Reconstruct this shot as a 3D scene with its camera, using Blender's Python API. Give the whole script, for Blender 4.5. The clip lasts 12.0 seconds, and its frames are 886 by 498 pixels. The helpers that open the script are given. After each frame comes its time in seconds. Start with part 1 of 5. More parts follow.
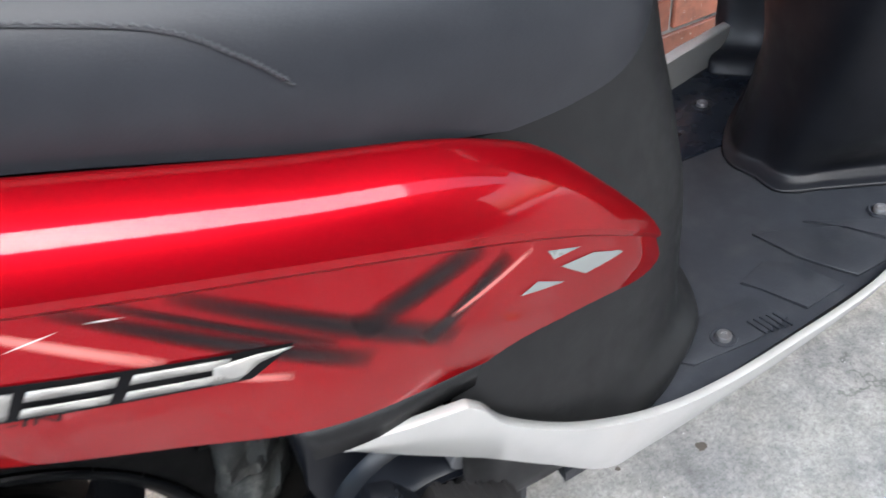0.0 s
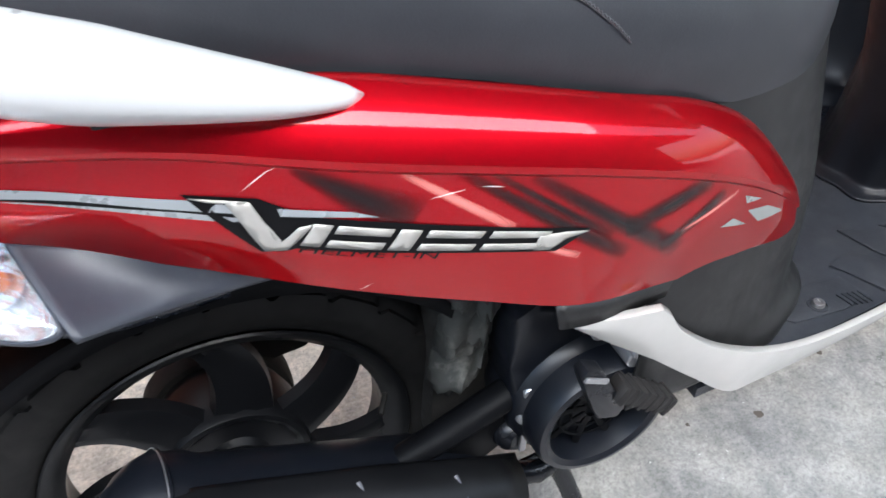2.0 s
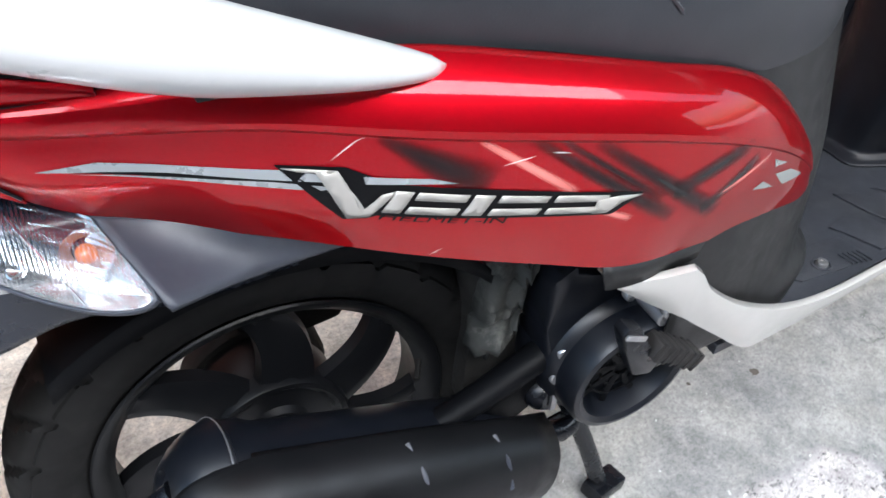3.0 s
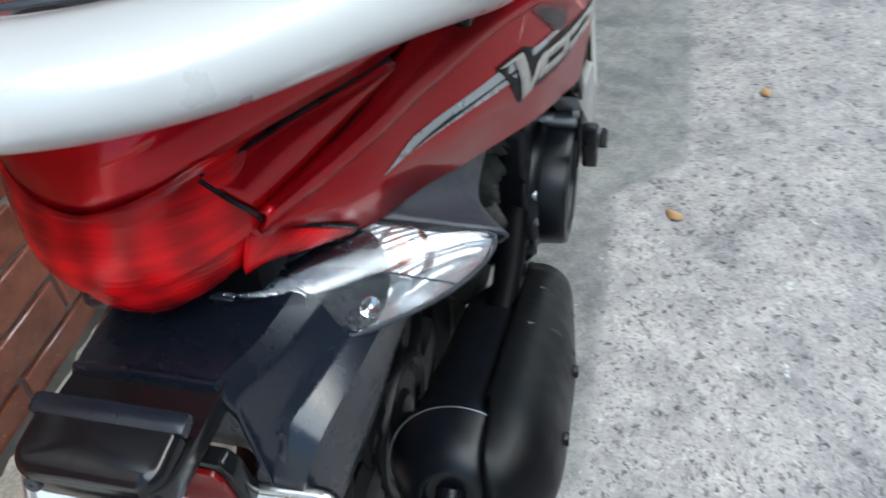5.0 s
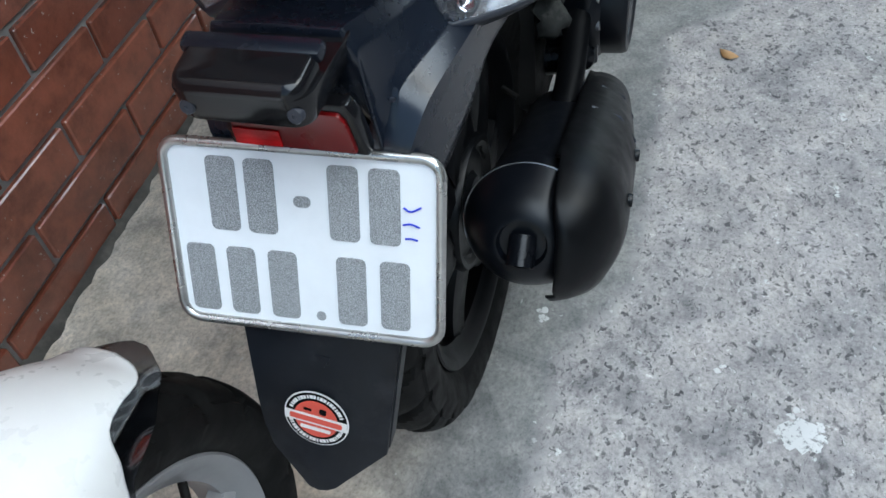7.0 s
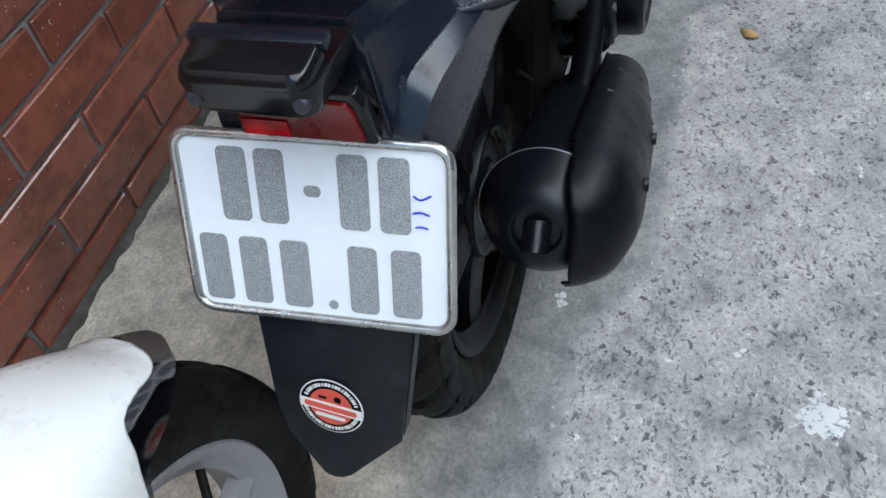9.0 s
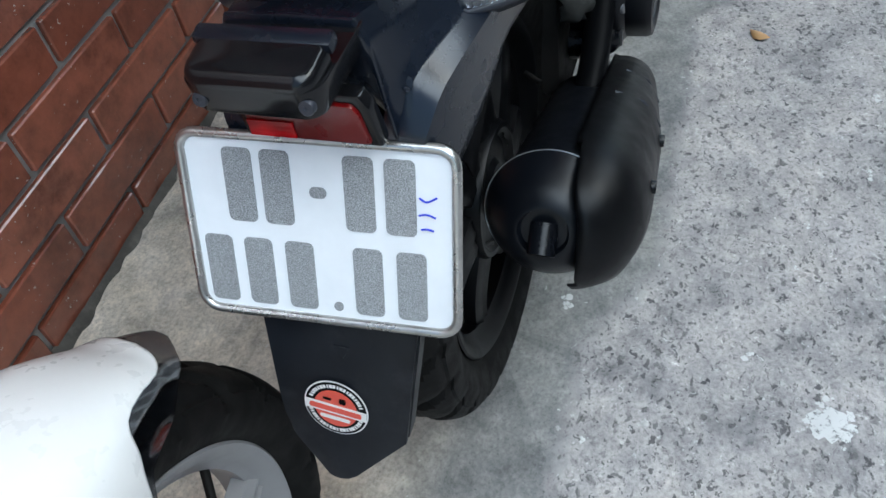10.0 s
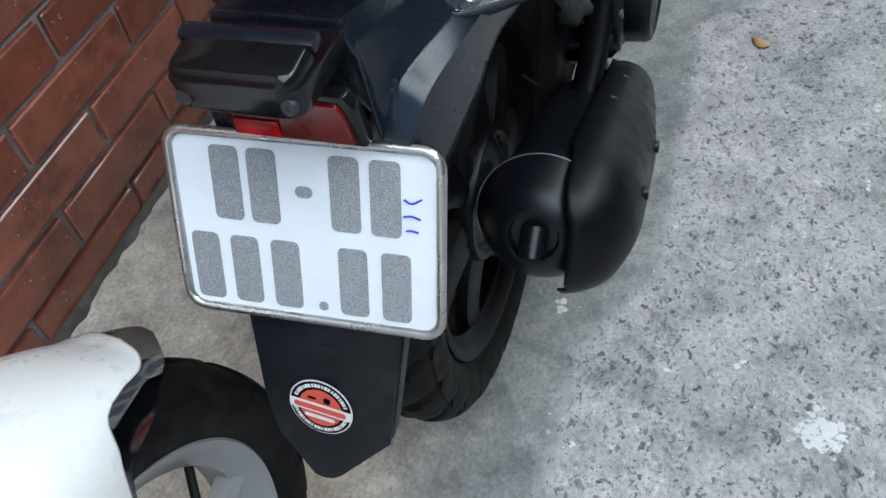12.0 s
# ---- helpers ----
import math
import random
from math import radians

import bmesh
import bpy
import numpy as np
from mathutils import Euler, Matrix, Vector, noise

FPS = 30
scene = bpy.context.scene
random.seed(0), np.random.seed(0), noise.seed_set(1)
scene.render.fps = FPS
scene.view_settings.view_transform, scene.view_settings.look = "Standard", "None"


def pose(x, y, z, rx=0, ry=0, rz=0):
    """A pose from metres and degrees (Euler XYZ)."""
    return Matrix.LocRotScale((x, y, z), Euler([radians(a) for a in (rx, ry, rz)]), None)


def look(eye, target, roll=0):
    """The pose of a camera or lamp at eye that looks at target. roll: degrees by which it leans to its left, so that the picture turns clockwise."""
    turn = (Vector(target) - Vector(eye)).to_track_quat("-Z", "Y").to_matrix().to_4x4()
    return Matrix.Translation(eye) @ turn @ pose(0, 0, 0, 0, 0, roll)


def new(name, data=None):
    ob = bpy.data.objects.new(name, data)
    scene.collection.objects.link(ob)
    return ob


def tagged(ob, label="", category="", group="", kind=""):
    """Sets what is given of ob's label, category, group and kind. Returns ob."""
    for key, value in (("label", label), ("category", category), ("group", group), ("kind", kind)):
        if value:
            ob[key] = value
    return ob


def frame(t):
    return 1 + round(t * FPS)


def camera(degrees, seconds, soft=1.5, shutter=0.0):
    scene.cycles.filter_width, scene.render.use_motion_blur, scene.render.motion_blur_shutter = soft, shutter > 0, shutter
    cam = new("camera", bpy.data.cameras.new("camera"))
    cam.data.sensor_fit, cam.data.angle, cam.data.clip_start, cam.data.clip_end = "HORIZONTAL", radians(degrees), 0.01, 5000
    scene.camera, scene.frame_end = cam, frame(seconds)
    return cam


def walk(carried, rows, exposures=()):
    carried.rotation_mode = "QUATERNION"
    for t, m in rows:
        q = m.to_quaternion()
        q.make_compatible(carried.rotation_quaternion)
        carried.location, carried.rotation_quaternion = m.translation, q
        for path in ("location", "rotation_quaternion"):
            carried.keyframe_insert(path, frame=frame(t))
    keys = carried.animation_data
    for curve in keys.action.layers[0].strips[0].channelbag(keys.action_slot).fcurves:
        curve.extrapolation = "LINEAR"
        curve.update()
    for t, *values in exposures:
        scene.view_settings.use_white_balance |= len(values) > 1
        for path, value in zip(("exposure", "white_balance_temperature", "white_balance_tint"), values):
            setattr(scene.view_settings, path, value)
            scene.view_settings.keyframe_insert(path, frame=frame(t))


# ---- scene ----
cam = camera(56.8, 12.0, shutter=0.5)
PATH = [
    (0, (0.243, -0.496, 0.929), (0.802, 0.897, -0.392), -6.6),
    (0.5, (0.177, -0.523, 0.95), (0.734, 0.871, -0.371), -4.9),
    (1, (0.112, -0.548, 0.963), (0.702, 0.849, -0.342), -2.7),
    (1.5, (0.041, -0.566, 0.974), (0.655, 0.835, -0.315), 0.0),
    (2, (-0.016, -0.576, 0.989), (0.605, 0.819, -0.302), 1.4),
    (2.5, (-0.058, -0.579, 0.993), (0.59, 0.789, -0.315), 2.6),
    (3, (-0.102, -0.564, 0.997), (0.607, 0.75, -0.334), 3.0),
    (3.5, (-0.173, -0.475, 0.99), (0.612, 0.773, -0.361), -1.3),
    (3.7, (-0.229, -0.396, 0.973), (0.624, 0.798, -0.386), -3.7),
    (5.3, (-0.52, -0.243, 0.969), (0.95, 0.106, -0.342), -4.7),
    (5.5, (-0.547, -0.244, 0.961), (0.926, 0.109, -0.345), -3.2),
    (5.6, (-0.571, -0.239, 0.947), (0.160, -0.056, 0.289), -2.5),
    (5.8, (-0.596, -0.235, 0.918), (0.121, -0.036, 0.250), -2.5),
    (6, (-0.617, -0.236, 0.914), (0.776, 0.188, -0.457), -3.3),
    (6.2, (-0.624, -0.232, 0.902), (0.047, -0.006, 0.196), -4.8),
    (6.5, (-0.628, -0.234, 0.904), (0.672, 0.241, -0.539), -7.1),
    (7, (-0.631, -0.235, 0.905), (0.636, 0.267, -0.559), -8.9),
    (7.5, (-0.631, -0.24, 0.903), (0.607, 0.282, -0.578), -9.9),
    (9.5, (-0.624, -0.242, 0.905), (0.599, 0.314, -0.577), -11.6),
    (10, (-0.623, -0.242, 0.904), (0.595, 0.325, -0.577), -11.6),
    (10.5, (-0.617, -0.25, 0.905), (0.598, 0.326, -0.576), -11.7),
    (11, (-0.617, -0.251, 0.904), (0.598, 0.327, -0.575), -11.6),
    (11.5, (-0.619, -0.252, 0.903), (0.597, 0.328, -0.574), -11.3),
    (12, (-0.619, -0.255, 0.903), (0.598, 0.324, -0.575), -10.8),
]
walk(cam, [(t, look(eye, target, roll)) for t, eye, target, roll in PATH], [(0, 2.02, 6100, 7), (3.7, 2.02, 6100, 7), (5.3, .9, 5950, 0), (7, .66, 5800, 0), (12, .66, 5800, 0)])

# ---- light ----
world = bpy.data.worlds.new("sky")
scene.world = world
world.use_nodes = True
wn = world.node_tree.nodes
sky = wn.new("ShaderNodeTexSky")
sky.sky_type = "NISHITA"
sky.sun_disc = False
sky.sun_elevation = radians(55)
sky.sun_rotation = radians(178)
sky.air_density, sky.dust_density = 1.2, 2.6
wn["Background"].inputs["Strength"].default_value = 0.15
world.node_tree.links.new(sky.outputs[0], wn["Background"].inputs["Color"])
sun_data = bpy.data.lights.new("sun", "SUN")
sun_data.energy, sun_data.angle, sun_data.color = 5.6, radians(98), (0.97, 0.98, 1.0)
sun = new("sun", sun_data)
sun.matrix_world = look((.02, -.57, .82), (0, 0, 0))


# ---- materials ----
def material(name, base, rough=0.5, metal=0.0, coat=0.0, transmission=0.0, ior=1.5, specular=0.5):
    m = bpy.data.materials.new(name)
    m.use_nodes = True
    b = m.node_tree.nodes["Principled BSDF"]
    b.inputs["Base Color"].default_value = (*base, 1)
    b.inputs["Roughness"].default_value = rough
    b.inputs["Metallic"].default_value = metal
    b.inputs["Coat Weight"].default_value = coat
    b.inputs["Coat Roughness"].default_value = 0.04
    b.inputs["Transmission Weight"].default_value = transmission
    b.inputs["IOR"].default_value = ior
    b.inputs["Specular IOR Level"].default_value = specular
    return m


def node(m, kind, **inputs):
    n = m.node_tree.nodes.new(kind)
    for key, value in inputs.items():
        n.inputs[key.replace("_", " ")].default_value = value
    return n


def wire(m, a, b):
    m.node_tree.links.new(a, b)


def coords(m, scale=(1, 1, 1)):
    c = node(m, "ShaderNodeTexCoord")
    p = node(m, "ShaderNodeMapping")
    p.inputs["Scale"].default_value = scale
    wire(m, c.outputs["Object"], p.inputs["Vector"])
    return p.outputs["Vector"]


def noise_tex(m, vector, scale, detail=4.0, rough=0.6):
    n = node(m, "ShaderNodeTexNoise", Scale=scale, Detail=detail, Roughness=rough)
    wire(m, vector, n.inputs["Vector"])
    return n.outputs["Fac"]


def ramp(m, fac, stops):
    r = node(m, "ShaderNodeValToRGB")
    e = r.color_ramp.elements
    while len(e) < len(stops):
        e.new(0.5)
    for i, (p, c) in enumerate(stops):
        e[i].position = p
        e[i].color = (*c, 1) if len(c) == 3 else c
    wire(m, fac, r.inputs["Fac"])
    return r.outputs["Color"]


def math_node(m, op, a, b):
    n = node(m, "ShaderNodeMath")
    n.operation = op
    for i, v in enumerate((a, b)):
        if isinstance(v, (int, float)):
            n.inputs[i].default_value = v
        else:
            wire(m, v, n.inputs[i])
    return n.outputs[0]


def mix(m, fac, a, b):
    n = node(m, "ShaderNodeMix")
    n.data_type = "RGBA"
    for s, v in ((0, fac), (6, a), (7, b)):
        if isinstance(v, (int, float)):
            n.inputs[s].default_value = v
        elif isinstance(v, tuple):
            n.inputs[s].default_value = (*v, 1)
        else:
            wire(m, v, n.inputs[s])
    return n.outputs[2]


def bsdf(m):
    return m.node_tree.nodes["Principled BSDF"]


def bump(m, height, strength, distance=0.001):
    n = node(m, "ShaderNodeBump", Strength=strength, Distance=distance)
    wire(m, height, n.inputs["Height"])
    wire(m, n.outputs["Normal"], bsdf(m).inputs["Normal"])


def worn(name, base, rough, vary=0.35, grain=900.0, relief=0.15, metal=0.0, coat=0.0, dust=None, dust_amount=0.25, specular=0.5):
    """A material with fine grain, broad stains and, where wanted, dust."""
    m = material(name, base, rough, metal, coat, specular=specular)
    v = coords(m)
    broad = noise_tex(m, v, 9.0, 5.0)
    fine = noise_tex(m, v, grain, 3.0)
    dark = tuple(c * (1 - vary) for c in base)
    light = tuple(min(1, c * (1 + vary)) for c in base)
    col = ramp(m, broad, [(0.3, dark), (0.7, light)])
    if dust:
        patch = noise_tex(m, v, 26.0, 8.0, 0.7)
        mask = math_node(m, "MULTIPLY", ramp(m, patch, [(0.5, (0, 0, 0)), (0.8, (1, 1, 1))]), dust_amount)
        col = mix(m, mask, col, dust)
    wire(m, col, bsdf(m).inputs["Base Color"])
    r = ramp(m, noise_tex(m, v, 40.0, 6.0), [(0.3, (rough * 0.8,) * 3), (0.75, (min(1, rough * 1.25),) * 3)])
    wire(m, r, bsdf(m).inputs["Roughness"])
    if relief:
        bump(m, fine, relief, 0.0006)
    return m


def red_paint():
    m = material("red_metallic_paint", (0.42, 0.006, 0.012), 0.36, 0.75, 0.56, specular=0.15)
    v = coords(m)
    flakes = node(m, "ShaderNodeTexVoronoi", Scale=2600.0)
    wire(m, v, flakes.inputs["Vector"])
    col = ramp(m, flakes.outputs["Distance"], [(0.1, (0.50, 0.0030, 0.010)), (0.6, (0.32, 0.0018, 0.007))])
    wire(m, col, bsdf(m).inputs["Base Color"])
    bsdf(m).inputs["Coat IOR"].default_value = 1.5
    bsdf(m).inputs["Specular Tint"].default_value = (0.35, 0.0, 0.0, 1)
    smudge = noise_tex(m, v, 30.0, 7.0, 0.7)
    r = ramp(m, smudge, [(0.4, (0.03,) * 3), (0.8, (0.11,) * 3)])
    wire(m, r, bsdf(m).inputs["Coat Roughness"])
    return m


RED = red_paint()
BLACK = worn("black_grained_plastic", (0.0022, 0.0024, 0.003), 0.48, 0.3, 1400, 0.2, specular=0.06, dust=(0.02, 0.02, 0.02), dust_amount=0.08)
WHEEL_BLACK = worn("black_wheel_paint", (0.003, 0.0032, 0.0038), 0.34, 0.2, 700, 0.05, specular=0.16)
SHIELD = worn("heat_proof_black_paint", (0.0028, 0.003, 0.0036), 0.42, 0.3, 900, 0.15, specular=0.2, dust=(0.02, 0.02, 0.02), dust_amount=0.08)
SATIN = worn("satin_black_plastic", (0.005, 0.0055, 0.007), 0.3, 0.25, 700, 0.05, specular=0.2, dust=(0.03, 0.03, 0.03), dust_amount=0.1)
GLOSS = worn("gloss_black_plastic", (0.006, 0.006, 0.007), 0.16, 0.2, 500, 0.02, specular=0.35)
ENAMEL = worn("black_enamelled_steel", (0.0045, 0.0052, 0.0072), 0.26, 0.3, 1200, 0.08, specular=0.24, dust=(0.04, 0.038, 0.036), dust_amount=0.12)
LEG_COVER = worn("satin_grey_black_plastic", (0.0105, 0.0104, 0.0105), 0.44, 0.25, 1200, 0.12, specular=0.22, dust=(0.06, 0.06, 0.058), dust_amount=0.12)
FRONT_BLACK = worn("satin_front_plastic", (0.006, 0.0068, 0.0095), 0.45, 0.25, 900, 0.08, specular=0.32, dust=(0.04, 0.04, 0.045), dust_amount=0.12)
SHROUD = worn("glossy_black_enamel", (0.003, 0.0038, 0.006), 0.36, 0.3, 900, 0.05, specular=0.3, dust=(0.03, 0.03, 0.03), dust_amount=0.1)
GREY_COVER = worn("grey_black_plastic", (0.02, 0.023, 0.032), 0.48, 0.25, 1200, 0.1, dust=(0.12, 0.12, 0.12), dust_amount=0.12)
RUBBER = worn("tyre_rubber", (0.005, 0.0049, 0.0048), 0.62, 0.3, 800, 0.3, specular=0.14, dust=(0.025, 0.023, 0.021), dust_amount=0.2)
FLAP = worn("rubber_sheet", (0.0085, 0.0098, 0.0128), 0.42, 0.5, 500, 0.12, specular=0.28, dust=(0.07, 0.07, 0.078), dust_amount=0.3)
SILVER = worn("silver_paint", (0.42, 0.41, 0.385), 0.35, 0.06, 2200, 0.03, metal=0.25, coat=0.7)
WHITE = worn("white_paint", (0.8, 0.8, 0.79), 0.3, 0.03, 400, 0.01, coat=0.8)
RAIL = worn("silver_white_paint", (0.52, 0.53, 0.53), 0.32, 0.03, 1500, 0.02, metal=0.1, coat=0.7)
CHROME = worn("chrome", (0.7, 0.7, 0.72), 0.12, 0.1, 300, 0.02, metal=1.0)
FRAME = worn("dull_chrome", (0.5, 0.49, 0.47), 0.28, 0.2, 300, 0.1, metal=0.9, dust=(0.16, 0.15, 0.14), dust_amount=0.7)
STEEL = worn("dull_steel", (0.33, 0.33, 0.34), 0.4, 0.3, 500, 0.2, metal=0.85, dust=(0.2, 0.17, 0.13), dust_amount=0.4)
ALLOY = worn("grey_cast_alloy", (0.02, 0.021, 0.02), 0.75, 0.7, 120, 0.9, specular=0.2, dust=(0.13, 0.13, 0.12), dust_amount=0.75)
RIM_GREY = worn("silver_wheel_paint", (0.26, 0.26, 0.27), 0.4, 0.12, 600, 0.05, metal=0.35)
GREASE = worn("dirty_engine", (0.011, 0.0105, 0.010), 0.6, 0.5, 200, 0.6, specular=0.2, dust=(0.035, 0.031, 0.028), dust_amount=0.3)
PEG = worn("dusty_rubber", (0.009, 0.0082, 0.008), 0.65, 0.4, 500, 0.4, specular=0.2, dust=(0.05, 0.046, 0.042), dust_amount=0.22)
BADGE = material("brushed_silver_badge", (0.37, 0.355, 0.325), 0.38, 0.45, 0.2)
INK = material("black_decal", (0.0025, 0.0025, 0.003), 0.4, 0, 0.0, specular=0.1)
STRIPE = worn("grey_decal", (0.25, 0.265, 0.275), 0.3, 0.04, 600, 0.0, metal=0.3, coat=0.5)
PALE = worn("pale_grey_decal", (0.2, 0.21, 0.2), 0.3, 0.08, 600, 0.0, coat=0.8)
THREAD = material("thread", (0.05, 0.05, 0.055), 0.7)
PLATE_WHITE = worn("retroreflective_white", (0.78, 0.8, 0.82), 0.4, 0.09, 1800, 0.05)
BLUE_INK = material("blue_ink", (0.02, 0.04, 0.55), 0.5)
RED_REFLECTOR = worn("dark_red_reflector", (0.13, 0.002, 0.003), 0.3, 0.3, 300, 0.2, coat=0.3)
STICKER_RED = worn("red_sticker", (0.62, 0.09, 0.06), 0.45, 0.15, 500, 0.0)
STICKER_WHITE = worn("white_sticker", (0.72, 0.7, 0.68), 0.45, 0.1, 500, 0.0)
AMBER = material("amber_bulb", (0.42, 0.11, 0.03), 0.2, 0, 0.5)


def mirror_bowl():
    m = material("vapour_plated_reflector", (0.72, 0.73, 0.74), 0.26, 0.8)
    w = node(m, "ShaderNodeTexWave", Scale=95.0, Distortion=0.6)
    w.bands_direction = "Z"
    wire(m, coords(m), w.inputs["Vector"])
    bump(m, w.outputs["Fac"], 0.35, 0.002)
    return m


REFLECTOR = mirror_bowl()


def plate_grey():
    m = worn("worn_grey_paint", (0.17, 0.175, 0.18), 0.55, 0.2, 700, 0.1)
    v = coords(m)
    specks = noise_tex(m, v, 1500.0, 2.0)
    col = ramp(m, specks, [(0.4, (0.14, 0.145, 0.15)), (0.62, (0.42, 0.43, 0.44))])
    wire(m, col, bsdf(m).inputs["Base Color"])
    return m


PLATE_INK = plate_grey()


def seat_vinyl():
    m = material("grained_vinyl", (0.055, 0.056, 0.06), 0.42, specular=0.3)
    v = coords(m)
    cell = node(m, "ShaderNodeTexVoronoi", Scale=700.0)
    wire(m, v, cell.inputs["Vector"])
    h = math_node(m, "ADD", cell.outputs["Distance"], noise_tex(m, v, 300.0))
    col = ramp(m, noise_tex(m, v, 14.0, 6.0), [(0.3, (0.018, 0.019, 0.0225)), (0.75, (0.028, 0.029, 0.0335))])
    wire(m, col, bsdf(m).inputs["Base Color"])
    bump(m, h, 0.12, 0.0005)
    return m


VINYL = seat_vinyl()
MAT = worn("grey_black_floor_mat", (0.019, 0.021, 0.026), 0.5, 0.25, 900, 0.3, specular=0.35, dust=(0.1, 0.1, 0.1), dust_amount=0.2)


def hatched_rubber():
    m = worn("hatched_floor_rubber", (0.021, 0.023, 0.028), 0.5, 0.25, 900, 0.0, specular=0.35, dust=(0.1, 0.1, 0.1), dust_amount=0.2)
    c = node(m, "ShaderNodeTexChecker", Scale=230.0)
    wire(m, coords(m), c.inputs["Vector"])
    bump(m, c.outputs["Fac"], 0.6, 0.001)
    return m


HATCH = hatched_rubber()
GUARD_MAT = worn("satin_mudguard_plastic", (0.006, 0.0085, 0.0145), 0.26, 0.25, 700, 0.05, specular=0.5, dust=(0.03, 0.03, 0.035), dust_amount=0.12)


def clear(name, tint, gloss, ribs=0.5):
    """Thin clear plastic: mostly see-through, with a glossy ribbed face."""
    m = material(name, (1, 1, 1))
    out = m.node_tree.nodes["Material Output"]
    see = node(m, "ShaderNodeBsdfTransparent", Color=(*tint, 1))
    shine = node(m, "ShaderNodeBsdfGlossy", Color=(1, 1, 1, 1), Roughness=0.08)
    w = node(m, "ShaderNodeTexWave", Scale=110.0)
    wire(m, coords(m), w.inputs["Vector"])
    bp = node(m, "ShaderNodeBump", Strength=ribs, Distance=0.0015)
    wire(m, w.outputs["Fac"], bp.inputs["Height"])
    if ribs:
        wire(m, bp.outputs["Normal"], shine.inputs["Normal"])
    mx = node(m, "ShaderNodeMixShader", Fac=gloss)
    wire(m, see.outputs[0], mx.inputs[1])
    wire(m, shine.outputs[0], mx.inputs[2])
    wire(m, mx.outputs[0], out.inputs["Surface"])
    return m


CLEAR = clear("clear_ribbed_plastic", (0.96, 0.97, 0.98), 0.10)
SMOKE = clear("smoked_clear_plastic", (0.46, 0.46, 0.48), 0.10, 0.0)


def red_lens():
    m = material("red_ribbed_plastic", (0.5, 0.004, 0.008), 0.25, 0, 0.16, specular=0.12)
    v = coords(m, (1, 1, 1))
    ribs = node(m, "ShaderNodeTexWave", Scale=90.0, Distortion=0.4)
    ribs.bands_direction = "Z"
    wire(m, v, ribs.inputs["Vector"])
    blocks = noise_tex(m, coords(m, (.5, .5, 2.5)), 20.0, 2.0)
    cols = node(m, "ShaderNodeTexWave", Scale=14.0, Distortion=0.6)
    cols.bands_direction = "Y"
    wire(m, v, cols.inputs["Vector"])
    blocks = math_node(m, "ADD", math_node(m, "MULTIPLY", cols.outputs["Fac"], 0.13), math_node(m, "MULTIPLY", blocks, 0.87))
    base = ramp(m, blocks, [(0.32, (0.16, 0.002, 0.003)), (0.48, (0.3, 0.003, 0.005)), (0.64, (0.6, 0.004, 0.008))])
    wire(m, base, bsdf(m).inputs["Base Color"])
    bump(m, ribs.outputs["Fac"], 0.15, 0.001)
    return m


RED_LENS = red_lens()


def airbrush(name, base):
    """Decal ink that fades out to its edges, over the unwrapped strip."""
    m = material(name, base, 0.3, 0, 0.25, specular=0.2)
    uv = node(m, "ShaderNodeUVMap")
    sep = node(m, "ShaderNodeSeparateXYZ")
    wire(m, uv.outputs["UV"], sep.inputs[0])
    u, v = sep.outputs[0], sep.outputs[1]
    across = math_node(m, "MULTIPLY", math_node(m, "MULTIPLY", v, math_node(m, "SUBTRACT", 1.0, v)), 4.0)
    ends = math_node(m, "MULTIPLY", math_node(m, "MULTIPLY", u, math_node(m, "SUBTRACT", 1.0, u)), 4.0)
    a = math_node(m, "MULTIPLY", math_node(m, "POWER", across, 1.2), math_node(m, "POWER", ends, 0.4))
    a = math_node(m, "MULTIPLY", a, 0.92)
    wire(m, a, bsdf(m).inputs["Alpha"])
    return m


SPRAY_BLACK = airbrush("black_airbrush", (0.008, 0.002, 0.0025))
SPRAY_PINK = airbrush("pale_airbrush", (0.62, 0.17, 0.15))


